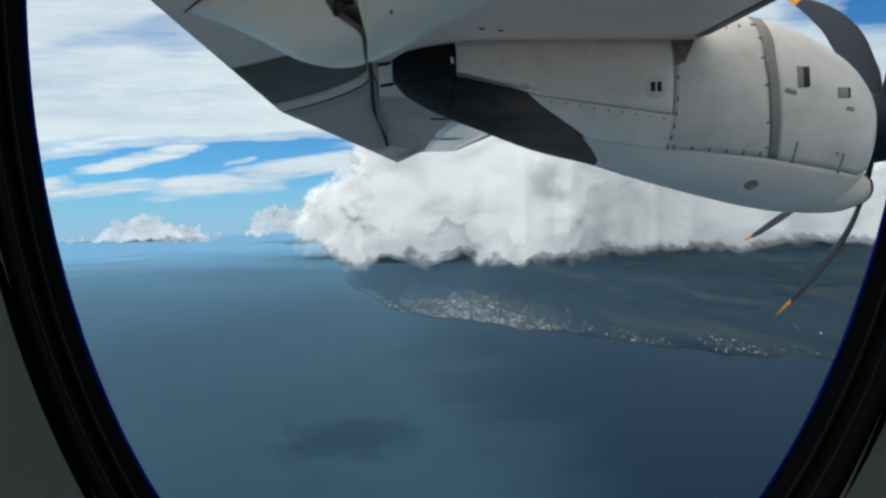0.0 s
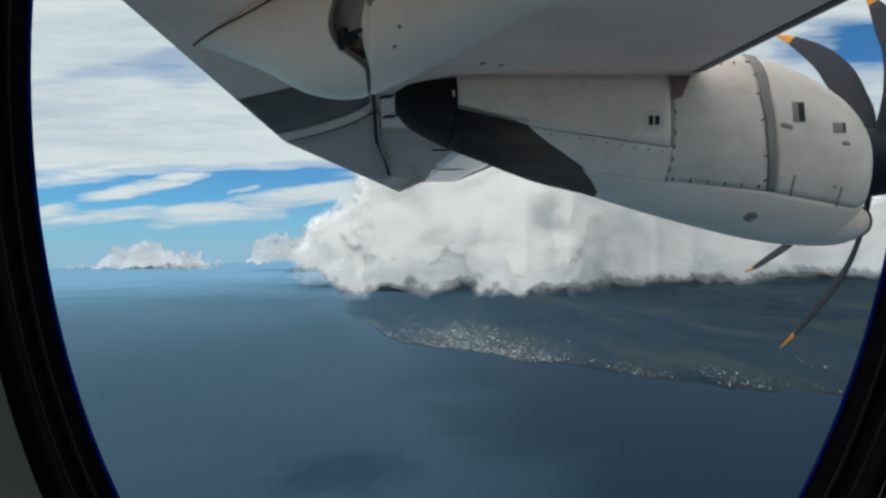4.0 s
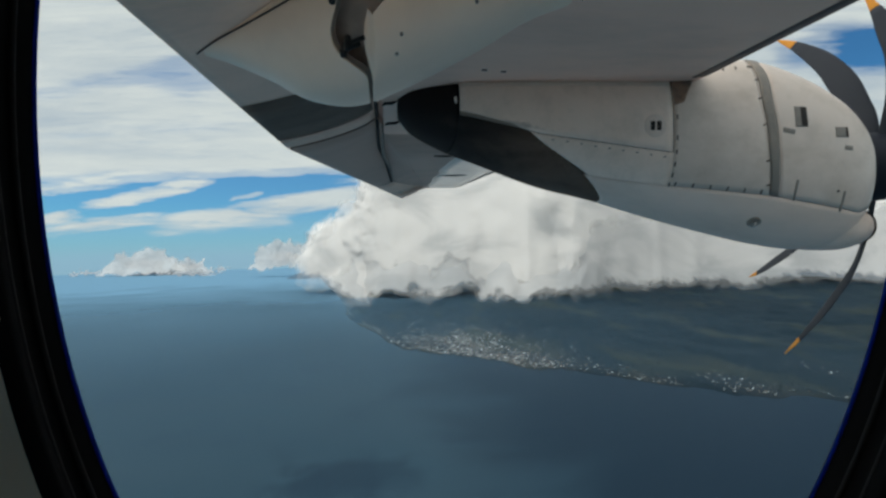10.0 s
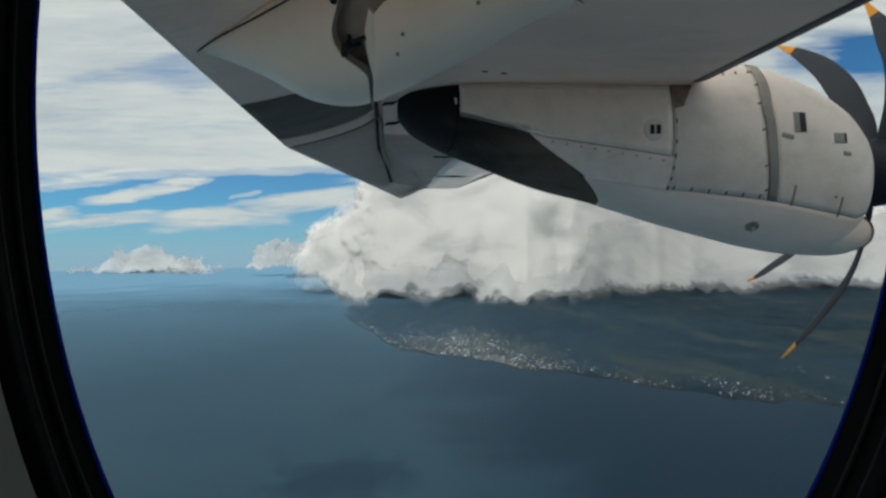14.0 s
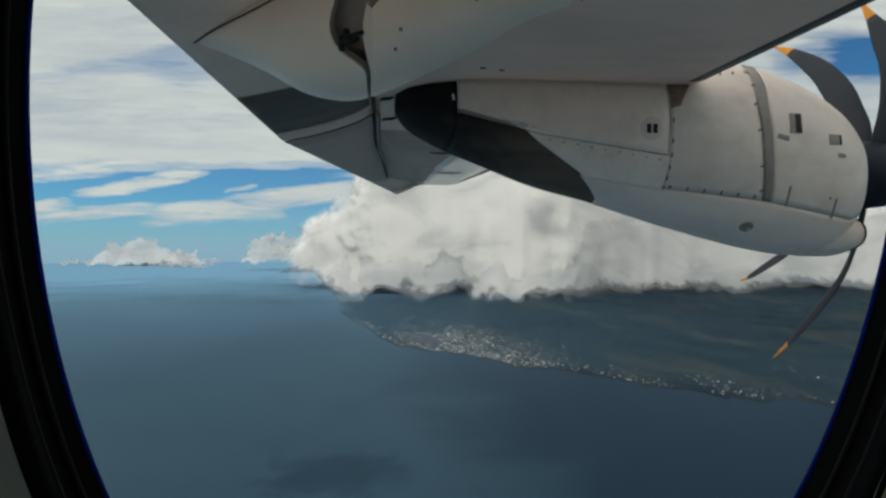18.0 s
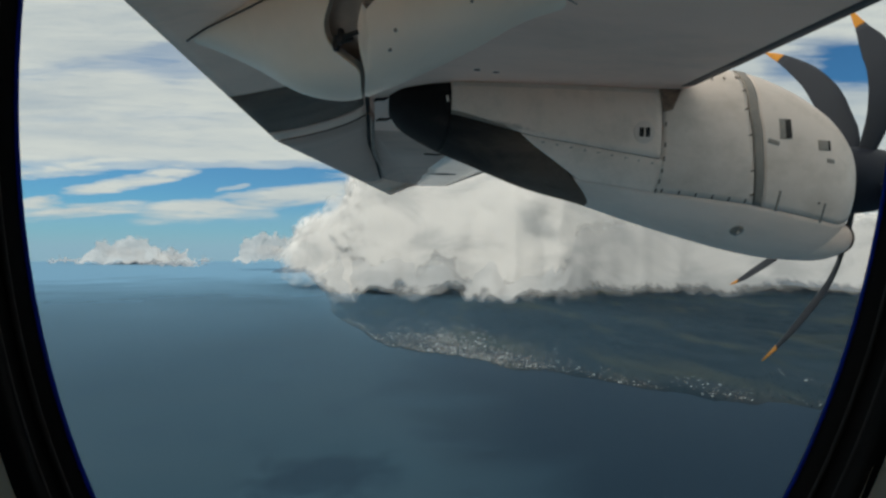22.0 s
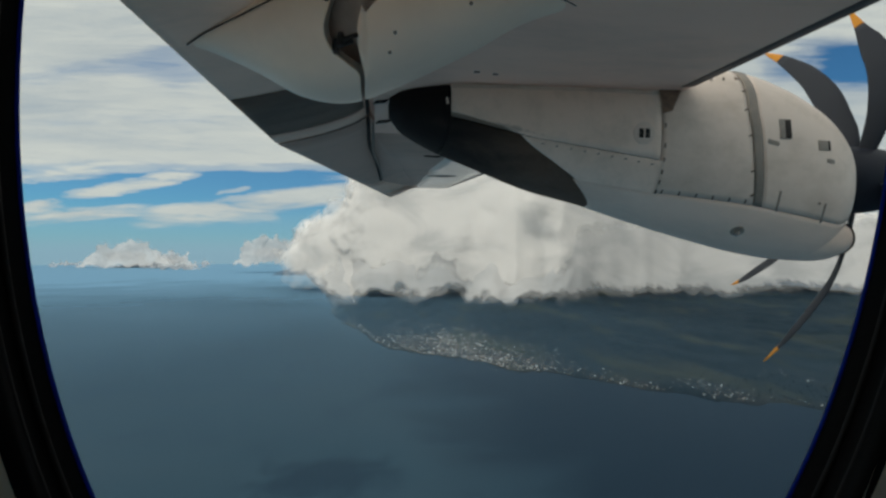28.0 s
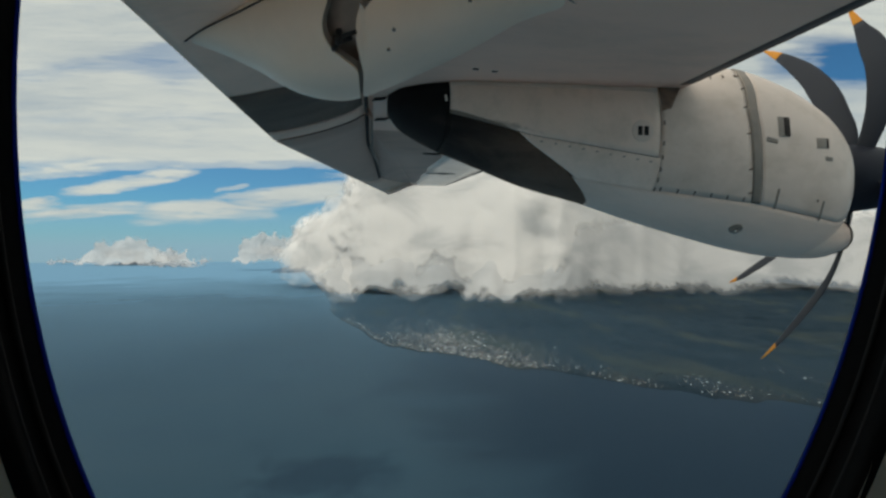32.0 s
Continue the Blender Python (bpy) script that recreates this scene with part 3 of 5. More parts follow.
def wing_point(x, z, y, scale_only=False):
    """A point of the wing's profile at span y: straight to the kink, tapering and rising beyond."""
    t = max(0.0, (y - KINK_Y) / (TIP_Y - KINK_Y))
    k, lead, rise = lerp(1.0, 0.40, t), lerp(1.667, 1.50, t), lerp(0.0, 0.17, t)
    return lead + (x - 1.667) * k, y, WING_Z + rise + (z - WING_Z) * k


def wing_loft(ys):
    return loft([[wing_point(x, z, y) for x, z in PROFILE] for y in ys])


part("inner_wing_box", mesh_of("inner_wing_box", *wing_loft([-0.02, 0.3, 1.5, 2.6, 3.4, 3.898]), "wing", True), wing, "grey painted underside of the wing")
part("outer_wing_box", mesh_of("outer_wing_box", *wing_loft([3.902, 5.5, 7.5, 9.0, 9.9, 10.2]), "outer", True), wing, "grey painted tapering outer wing")
tip_ring = lambda y, s: [(lerp(1.2, wing_point(x, z, 10.3)[0], s), y, lerp(1.0, wing_point(x, z, 10.3)[2], s)) for x, z in PROFILE]
part("wing_tip", mesh_of("wing_tip", *loft([tip_ring(10.202, 1.0), tip_ring(10.28, 0.97), tip_ring(10.34, 0.85), tip_ring(10.37, 0.6)]), "fairing"), wing, "pale rounded wing tip")


def boot_sheet(y0, y1):
    pts = [(1.655, 0.7985), (1.69, 0.802), (1.737, 0.8085), (1.767, 0.832), (1.759, 0.88), (1.68, 0.962)]
    def f(u, v, out):
        x, z = pts[round(v * (len(pts) - 1))]
        n = Vector((x - 1.55, 0, z - 0.87)).normalized() * (0.003 + out)
        return wing_point(x + n.x, z + n.z, lerp(y0, y1, u))
    return slab(f, 6, len(pts), 0.004)


for y0, y1 in ((0.0, 0.62), (0.63, 2.46), (3.42, 6.4), (6.41, 10.1)):
    part("deicing_boot", mesh_of("deicing_boot", *boot_sheet(y0, y1), "boot"), wing, "black rubber strip along the leading edge")


def flap_point(s, top, y):
    """s 0 at the flap's nose, 1 at its trailing edge."""
    t = max(0.0, (y - 3.9) / 5.6)
    x0, z0 = curve1([(3.9, -0.055), (5.0, -0.062), (6.0, 0.008), (7.0, 0.086), (9.7, 0.74)], y), curve1([(3.9, 0.945), (5.0, 0.912), (6.0, 0.905), (7.0, 0.765), (9.7, 0.945)], y)
    x1, z1 = lerp(-0.748, 0.27, t), lerp(0.692, 0.72, t)
    thick = lerp(0.052, 0.035, t) * (math.sqrt(max(s, 0.0)) * (1 - s) * 2.2 + 0.06 * (1 - s))
    return lerp(x0, x1, s), y, lerp(z0, z1, s) + (thick * 0.9 if top else -thick)


def flap_loft(y0, y1, n=6):
    ss = [0.0, 0.02, 0.06, 0.14, 0.28, 0.45, 0.62, 0.8, 0.93, 1.0]
    rings = []
    for y in np.linspace(y0, y1, n):
        rings.append([flap_point(s, False, y) for s in ss] + [(p[0], p[1], p[2] + 0.004) for p in [flap_point(s, True, y) for s in reversed(ss)]])
    return loft(rings)


part("inboard_flap", mesh_of("inboard_flap", *flap_loft(0.25, 3.86), "flap"), wing, "grey lowered inboard flap")
part("outboard_flap", mesh_of("outboard_flap", *flap_loft(3.92, 6.98, 12), "outer"), wing, "grey lowered outboard flap")
part("aileron", mesh_of("aileron", *flap_loft(7.02, 9.7, 8), "flap"), wing, "grey drooping aileron with a stepped outer end")


def cove_sheet(y0, y1):
    """The fixed skin between the flap gap and the wing's flat underside."""
    def f(u, v, out):
        y = lerp(y0, y1, v)
        a, b = Vector(flap_point(0.0, False, y)) + Vector((0.002, 0, -0.004)), Vector(wing_point(0.03, 0.797, y))
        p = a.lerp(b, u)
        return p.x, p.y, p.z + 0.02 * math.sin(math.pi * u) - out
    return slab(f, 8, 24, 0.01)


part("flap_cove", mesh_of("flap_cove", *cove_sheet(3.92, 9.65), "outer"), wing, "grey skin ahead of the flap gap")


def flap_patch(y0, y1, s0, s1, lift):
    return slab(lambda u, v, out: tuple(Vector(flap_point(lerp(s0, s1, u), False, lerp(y0, y1, v))) - Vector((0, 0, lift + out))), 12, 4, 0.002)


part("soot_panel", mesh_of("soot_panel", *flap_patch(2.66, 3.58, 0.03, 0.995, 0.003), "sootstain"), wing, "flap panel blackened behind the exhaust")
part("flap_end_strip", mesh_of("flap_end_strip", *flap_patch(3.60, 3.85, 0.0, 0.992, 0.005), "flap"), wing, "pale end strip of the flap")
for y0, y1 in ((2.3, 3.85), (3.93, 6.95)):
    # dark bars added to draw the shaded gap ahead of the flaps
    seal = [Vector(flap_point(0.0, False, lerp(y0, y1, k / 8))) + Vector((0.004, 0, -0.012)) for k in range(9)]
    part("flap_gap_bar", mesh_of("flap_gap_bar", *tube(seal, 0.016, 8), "dark"), wing, "dark bar standing in for the shaded flap gap")
joint = [Vector(flap_point(lerp(0.02, 0.985, k / 10), False, 3.885)) - Vector((0, 0, 0.004)) for k in range(11)]
part("flap_joint", mesh_of("flap_joint", *tube(joint, 0.005, 8), "dark"), wing, "dark joint between the two flaps")
arm = [Vector(flap_point(0.0, False, lerp(3.95, 6.7, k / 8))) + Vector((0.045, 0, -0.05 - 0.02 * math.sin(k / 8 * math.pi))) for k in range(9)]
part("flap_actuator", mesh_of("flap_actuator", *tube(arm, [0.006, 0.010, 0.014, 0.018, 0.022, 0.020, 0.016, 0.012, 0.006], 10), "band"), wing, "slender grey actuator cover in the flap gap")
# outer flap tracks, steps at the flap's end
for y, size in ((8.9, 0.045),):
    a, b = Vector(flap_point(0.0, False, y)), Vector(flap_point(0.95, False, y))
    part("flap_track", mesh_of("flap_track", *tube([a + Vector((0.25, 0, -0.02)), a.lerp(b, 0.1) - Vector((0, 0, 0.05)), a.lerp(b, 0.6) - Vector((0, 0, 0.05)), b], [0.01, size, size * 0.8, 0.008]), "flap"), wing, "slender grey flap track cover")
for x, y, w in ((-0.005, 2.93, 0.085), (0.009, 3.45, 0.105)):
    part("flap_hinge", mesh_of("flap_hinge", *tube([(x, y, 0.772), (x + 0.2 * w, y, 0.783), (x + 0.7 * w, y, 0.786), (x + w, y, 0.797)], [0.005, 0.010, 0.010, 0.006]), "dark"), wing, "dark hinge arm at the flap gap")
for x, y in ((0.50, 2.36), (0.60, 2.38), (0.36, 2.05)):
    part("drain_hole", mesh_of("drain_hole", *moved(box((0.028, 0.016, 0.006), 0.002), pose(x, y, WING_Z - 0.004)), "dark"), wing, "small dark drain slot")

for y, x0, x1 in ((5.15, 0.52, 0.74), (7.4, 0.79, 1.25)):
    z = WING_Z + 0.17 * (y - KINK_Y) / (TIP_Y - KINK_Y) - 0.006
    part("hinge_line", mesh_of("hinge_line", *tube([(x0, y, z), (lerp(x0, x1, 0.6), y, z - 0.006), (x1, y, z)], [0.010, 0.012, 0.006], 8), "dark"), wing, "thin dark rod under the outer wing")


def pale_sheet():
    """Pale paint carrying the bright light on the outer wing, its inner edge in steps."""
    def f(u, v, out):
        y = lerp(4.5, 10.15, v)
        t = (y - KINK_Y) / (TIP_Y - KINK_Y)
        edge = curve1([(4.4, 0.57), (5.2, 0.75), (5.25, 0.78), (6.85, 0.735), (6.9, 0.80), (8.2, 0.76), (8.25, 0.83), (9.9, 0.80), (10.15, 0.80)], y)
        lead = wing_point(1.57, 0.8, y)[0]
        x = lerp(edge, lead, u)
        return x, y, WING_Z + 0.17 * t - 0.007 - out
    return slab(f, 6, 90, 0.003)


# a plain white disc stands in for a small bright light
part("tip_marker", mesh_of("tip_marker", *tube([(0.262, 8.45, 0.752), (0.262, 8.45, 0.722), (0.262, 8.45, 0.714)], [0.034, 0.034, 0.02], 14), "gloss"), wing, "white disc standing in for a small light at the aileron's edge")
part("outer_wing_panel", mesh_of("outer_wing_panel", *pale_sheet(), "gloss"), wing, "glossy pale panel standing in for the brightly lit outer wing")

# ---- flap fairing: a two-part pod under the wing ----
POD = np.array([(-0.700, 0.010, 0.716, 1.960), (-0.600, 0.090, 0.688, 1.952), (-0.450, 0.170, 0.621, 1.928), (-0.280, 0.262, 0.530, 1.894), (-0.100, 0.340, 0.505, 1.854), (0.060, 0.322, 0.552, 1.805),
                (0.220, 0.285, 0.617, 1.765), (0.380, 0.214, 0.680, 1.700), (0.520, 0.120, 0.750, 1.668), (0.640, 0.057, 0.790, 1.656), (0.713, 0.012, 0.803, 1.660)])  # x, half width, keel, middle


def flowing(table, x):
    """The columns of a table at x, along a smooth curve."""
    k = int(np.clip(np.searchsorted(table[:, 0], x) - 1, 0, len(table) - 2))
    p0, p1, p2, p3 = table[max(k - 1, 0)], table[k], table[k + 1], table[min(k + 2, len(table) - 1)]
    d = p2[0] - p1[0]
    t = (x - p1[0]) / d
    m1, m2 = (p2[1:] - p0[1:]) / (p2[0] - p0[0]) * d, (p3[1:] - p1[1:]) / (p3[0] - p1[0]) * d
    return (2 * t**3 - 3 * t**2 + 1) * p1[1:] + (t**3 - 2 * t**2 + t) * m1 + (-2 * t**3 + 3 * t**2) * p2[1:] + (t**3 - t**2) * m2


def pod_point(x, a, out=0.0):
    """a 0 at the inboard root, 0.5 at the keel, 1 at the outboard root."""
    w, low, mid = flowing(POD, x)
    base = WING_Z + 0.004 if x > -0.03 else lerp(0.90, 0.712, min(1.0, (-0.03 - x) / 0.67))
    d = base - low
    f = math.pi * a
    c, s = math.cos(f), math.sin(f)
    return x, mid - (w + out) * math.copysign(abs(c) ** 0.82, c), base - (d + out) * abs(s) ** 0.82


def pod_sheet(x_lo, x_hi):
    def f(u, v, out):
        t = 0.5 - 0.5 * math.cos(math.pi * u)
        return pod_point(lerp(x_lo(v), x_hi(v), t), v, out)
    return slab(f, 40, 41, 0.012)


def rear_edge(v):
    """Where the rear half of the pod ends at the gap."""
    return float(flowing(REAR_EDGE, v)[0]) - 0.05 * max(0.0, v - 0.62)


def front_edge(v):
    return float(flowing(FRONT_EDGE, v)[0])


REAR_EDGE = np.array([(0.0, -0.10), (0.11, -0.135), (0.17, -0.158), (0.22, -0.152), (0.27, -0.125), (0.32, -0.082), (0.37, -0.052), (0.45, -0.048), (1.0, -0.048)])
FRONT_EDGE = np.array([(0.0, 0.10), (0.06, 0.045), (0.09, 0.012), (0.12, -0.022), (0.18, -0.048), (0.23, -0.054), (0.30, -0.045), (0.39, -0.033), (0.50, -0.036), (1.0, -0.036)])
pod = thing("flap_fairing", "pale cream two-part fairing over the flap hinge under the wing", "fairing")
part("front_shell", mesh_of("front_shell", *pod_sheet(front_edge, lambda v: 0.709), "fairing"), pod, "smooth cream front half of the pod")
part("rear_shell", mesh_of("rear_shell", *pod_sheet(lambda v: -0.695, rear_edge), "fairing"), pod, "smooth cream rear half of the pod, moved back with the flap")
part("gap_edge", mesh_of("gap_edge", *grid(lambda u, v: pod_point(rear_edge(v) + 0.014 * u, v, -0.010 - 0.012 * u), 3, 41), "band"), pod, "grey worn sealing edge")
part("inner_rib", mesh_of("inner_rib", *slab(lambda u, v, out: pod_point(0.02 - 0.24 * u, lerp(0.02, 0.98, v), -0.085 + out), 4, 41, 0.006), "rib"), pod, "shadowed grey rib inside the gap")
for x, z, y in ((-0.12, 0.715, 1.50), (-0.085, 0.60, 1.56), (-0.10, 0.595, 1.60)):
    part("hinge_fork", mesh_of("hinge_fork", *joined(tube([(x - 0.03, y, z), (x + 0.035, y - 0.01, z + 0.02)], 0.007), tube([(x - 0.02, y - 0.02, z - 0.02), (x - 0.02, y + 0.02, z + 0.03)], 0.011)), "dark"), pod, "dark hinge fork in the gap")
root = [Vector(pod_point(lerp(-0.69, -0.20, k / 14), 0.03, 0.004)) - Vector((0, 0, 0.012)) for k in range(15)]
part("root_seal", mesh_of("root_seal", *tube(root, 0.0028, 8), "dark"), pod, "dark joint between pod and flap")
root = [Vector(pod_point(lerp(0.10, 0.70, k / 20), 0.03, 0.003)) - Vector((0, 0, 0.006)) for k in range(21)]
part("root_seal", mesh_of("root_seal", *tube(root, 0.003, 8), "dark"), pod, "dark joint between pod and wing")
for x, a in ((0.05, 0.30), (0.065, 0.22), (0.30, 0.16)):
    part("rivet", mesh_of("rivet", *tube([pod_point(x, a, 0.0), pod_point(x, a, 0.004)], 0.006), "band"), pod)

# ---- engine nacelle ----
# form of the nacelle: X, bottom, top, half width
YC = 2.95
STATIONS = np.array([
    (0.08, 0.70, 0.82, 0.06), (0.16, 0.62, 0.86, 0.24), (0.40, 0.50, 0.90, 0.40), (0.60, 0.42, 0.94, 0.43),
    (0.97, 0.275, 0.98, 0.45), (1.35, 0.175, 1.0, 0.46), (1.75, 0.05, 1.02, 0.465), (2.20, -0.075, 1.03, 0.465),
    (2.50, -0.145, 0.95, 0.455), (2.75, -0.172, 0.825, 0.43), (2.89, -0.10, 0.715, 0.375), (2.98, 0.05, 0.61, 0.305),
    (3.03, 0.11, 0.545, 0.25)])
POWER = 2.5


def nac_section(x):
    """Bottom, top and half width of the nacelle at x."""
    s, k = STATIONS, np.clip(np.searchsorted(STATIONS[:, 0], x) - 1, 0, len(STATIONS) - 2)
    p0, p1, p2, p3 = s[max(k - 1, 0)], s[k], s[k + 1], s[min(k + 2, len(s) - 1)]
    t = (x - p1[0]) / (p2[0] - p1[0])
    d = p2[0] - p1[0]
    m1 = (p2[1:] - p0[1:]) / max(p2[0] - p0[0], 1e-6) * d
    m2 = (p3[1:] - p1[1:]) / max(p3[0] - p1[0], 1e-6) * d
    return ((2 * t**3 - 3 * t**2 + 1) * p1[1:] + (t**3 - 2 * t**2 + t) * m1 + (-2 * t**3 + 3 * t**2) * p2[1:] + (t**3 - t**2) * m2)


def nac_point(x, a, out=0.0):
    """A point of the skin at x; a runs from 0 (top) over 0.25 (inboard side) to 0.5 (bottom) and on round."""
    zb, zt, w = nac_section(x)
    h, zc, f = (zt - zb) / 2, (zt + zb) / 2, 2 * math.pi * a
    s, c = math.sin(f), math.cos(f)
    return (x, YC - (w + out) * math.copysign(abs(s) ** (2 / POWER), s), zc + (h + out) * math.copysign(abs(c) ** (2 / POWER), c))


def nac_turn(x, z):
    """The a of the inboard skin at height z."""
    zb, zt, w = nac_section(x)
    h, zc = (zt - zb) / 2, (zt + zb) / 2
    c = max(-1.0, min(1.0, (z - zc) / h))
    return math.acos(math.copysign(abs(c) ** (POWER / 2), c)) / (2 * math.pi)

nacelle = thing("engine_nacelle", "white engine nacelle with soot-stained rear under the wing", "engine nacelle")


def skin_panel(x_lo, x_hi, a_lo, a_hi, nu=20, nv=16, out=0.0, depth=0.012):
    """A panel of skin; its ends are functions of v, its sides functions of x."""
    def f(u, v, lift):
        x = lerp(x_lo(v), x_hi(v), u)
        return nac_point(x, lerp(a_lo(x), a_hi(x), v), out + lift)
    return slab(f, nu, nv, depth)


def seam_rear(x):
    return nac_turn(x, curve1([(0.40, 0.625), (0.86, 0.512), (1.56, 0.407)], x))


def seam_low(x):
    return nac_turn(x, curve1([(1.55, 0.236), (2.19, 0.160), (2.78, 0.050), (3.05, 0.12)], x))


GAP = 0.0009
fix = lambda c: (lambda v: c)
part("inner_shell", mesh_of("inner_shell", *loft([[nac_point(x, k / 64, -0.011) for k in range(64)] for x in np.linspace(0.12, 3.01, 60)]), "dark"), nacelle, "dark structure behind the panel joints")
part("rear_upper_panel", mesh_of("rear_upper_panel", *skin_panel(fix(0.405), fix(1.565), lambda x: 0.02, lambda x: seam_rear(x) - GAP, 30, 20), "stained"), nacelle, "white riveted side panel")
edge_low = lambda v: 0.775 + 0.86 * v - 0.25 * v * v
part("rear_lower_panel", mesh_of("rear_lower_panel", *skin_panel(lambda v: edge_low(v * 0.5), fix(1.578), lambda x: seam_rear(x) + GAP, lambda x: nac_turn(x, 0.236 + (1.55 - x) * 0.16), 24, 24), "stained"), nacelle, "white lower panel behind the engine")
part("belly_panel", mesh_of("belly_panel", *skin_panel(lambda v: edge_low(0.46 + 0.64 * v), fix(2.95), lambda x: nac_turn(x, 0.236 + (1.55 - x) * 0.16) if x < 1.55 else seam_low(x) + GAP, lambda x: 0.56, 60, 24, -0.0015), "belly"), nacelle, "white belly of the nacelle")
part("exhaust_panel", mesh_of("exhaust_panel", *skin_panel(fix(0.405), lambda v: edge_low(v * 1.1) + 0.055, lambda x: seam_rear(x) + GAP, lambda x: 0.57, 24, 28, -0.004), "exhaust"), nacelle, "brown-black heat-stained exhaust panel")
part("tail_cone", mesh_of("tail_cone", *skin_panel(fix(0.085), fix(0.40), lambda x: 0.0, lambda x: 1.0, 16, 48, -0.003), "exhaust"), nacelle, "sooty black tail of the nacelle")
part("mid_panel", mesh_of("mid_panel", *skin_panel(fix(1.572), lambda v: curve1([(0, 2.245), (0.3, 2.13), (0.6, 2.10), (1.0, 2.17)], v), lambda x: 0.012, lambda x: seam_low(x) - GAP, 20, 24), "cowl"), nacelle, "large white hinged cowl panel")
part("cowl_band", mesh_of("cowl_band", *skin_panel(lambda v: curve1([(0, 2.25), (0.3, 2.135), (0.6, 2.105), (1.0, 2.175)], v), lambda v: curve1([(0, 2.315), (0.3, 2.195), (0.6, 2.165), (1.0, 2.225)], v), lambda x: 0.010, lambda x: seam_low(x) - 0.002, 5, 28, 0.004, 0.015), "band"), nacelle, "taupe metal strap round the cowl")
part("front_cowl", mesh_of("front_cowl", *skin_panel(lambda v: curve1([(0, 2.32), (0.3, 2.20), (0.6, 2.17), (1.0, 2.23)], v), fix(3.025), lambda x: 0.010, lambda x: seam_low(x) - GAP, 30, 28), "cowl"), nacelle, "white rounded front cowl")
part("outboard_cowl", mesh_of("outboard_cowl", *skin_panel(fix(0.405), fix(3.025), lambda x: 0.5, lambda x: 1.0, 40, 30, -0.008), "cowl"), nacelle, "white far side of the nacelle")
part("top_cowl", mesh_of("top_cowl", *skin_panel(fix(1.70), fix(3.025), lambda x: -0.01, lambda x: 0.012, 24, 4, 0.002), "cowl"), nacelle, "white top strip of the cowl")

# chin air intake under the spinner
CHIN = [(2.45, 0.02, 0.09, 0.18), (2.60, -0.010, 0.115, 0.22), (2.73, -0.022, 0.138, 0.265), (2.81, -0.034, 0.149, 0.305), (2.88, -0.036, 0.148, 0.322), (2.94, -0.030, 0.134, 0.312), (2.975, -0.022, 0.108, 0.272)]


def chin_ring(x, z, h, w):
    out = []
    for k in range(48):
        f = 2 * math.pi * k / 48
        c, s = math.cos(f), math.sin(f)
        out.append((x, YC - 0.02 + w * math.copysign(abs(c) ** 0.8, c), z + h * math.copysign(abs(s) ** 0.9, s)))
    return out


intake = part("air_intake", mesh_of("air_intake", *loft([chin_ring(*c) for c in CHIN] + [chin_ring(2.97, -0.012, 0.088, 0.25), chin_ring(2.85, -0.012, 0.08, 0.24)]), "belly"), nacelle, "rounded white chin air intake")
part("intake_lip", mesh_of("intake_lip", *loft([chin_ring(2.950, -0.029, 0.137, 0.317), chin_ring(2.972, -0.024, 0.124, 0.294), chin_ring(2.984, -0.015, 0.110, 0.274), chin_ring(2.986, -0.012, 0.094, 0.256), chin_ring(2.974, -0.012, 0.085, 0.247)], False), "boot"), intake, "black rubber lip")


def skin_frame(x, a):
    """Place on the skin with its outward normal as z and the nacelle's length as x."""
    p = Vector(nac_point(x, a))
    tx = (Vector(nac_point(x + 0.01, a)) - p).normalized()
    ta = (Vector(nac_point(x, a + 0.004)) - p).normalized()
    n = tx.cross(ta).normalized()
    if n.y > 0 and a < 0.5:
        n = -n
    ty = (Vector((0, 0, 1)) - n * n.z).normalized()
    return Matrix.Translation(p) @ Matrix((ty.cross(n), ty, n)).transposed().to_4x4()


def on_skin(name, x, z, size, mat, label="", parent=nacelle, bevel=0.003, lift=0.0, turn=0.0):
    m = skin_frame(x, nac_turn(x, z)) @ pose(0, 0, lift, 0, 0, turn)
    return part(name, mesh_of(name, *moved(box(size, min(bevel, size[2] * 0.45)), m), mat), parent, label)


vent_m = skin_frame(1.462, nac_turn(1.462, 0.55))
vent = part("vent_plate", mesh_of("vent_plate", *moved(tube([(0, 0, -0.004), (0, 0, 0.001), (0, 0, 0.0025)], [0.062, 0.062, 0.058], 28), vent_m), "cowl"), nacelle, "round white inspection plate")
for dx in (-0.016, 0.020):
    part("vent_slot", mesh_of("vent_slot", *moved(box((0.026, 0.050, 0.004), 0.0015), vent_m @ pose(dx, 0, 0.003)), "soot"), vent, "black slot")
corners = [(1.572, 0.797), (1.70, 0.797), (1.665, 0.745), (1.628, 0.675), (1.575, 0.660)]
plate = [Vector(nac_point(x, nac_turn(x, z), 0.009)) for x, z in corners]
part("hinge_bracket", mesh_of("hinge_bracket", *loft([plate, [p + Vector((0, 0.035, 0)) for p in plate]]), "rust", False), nacelle, "brown stained bracket at the wing root")


def scoop(x, z, length, height, deep):
    m = skin_frame(x, nac_turn(x, z))
    ob = part("air_scoop", mesh_of("air_scoop", *moved(box((length, height, 0.006), 0.002), m @ pose(0, 0, 0.0)), "band"), nacelle, "grey plate standing in for a recessed air scoop")
    # the shade in the mouth is put in as a near-black block
    part("scoop_mouth", mesh_of("scoop_mouth", *moved(box((deep, height * 0.94, 0.006), 0.002), m @ pose(length / 2 - deep / 2, 0, 0.003)), "soot"), ob, "black block standing in for the scoop's shaded mouth")
    return ob


scoop(2.335, 0.60, 0.075, 0.115, 0.038)
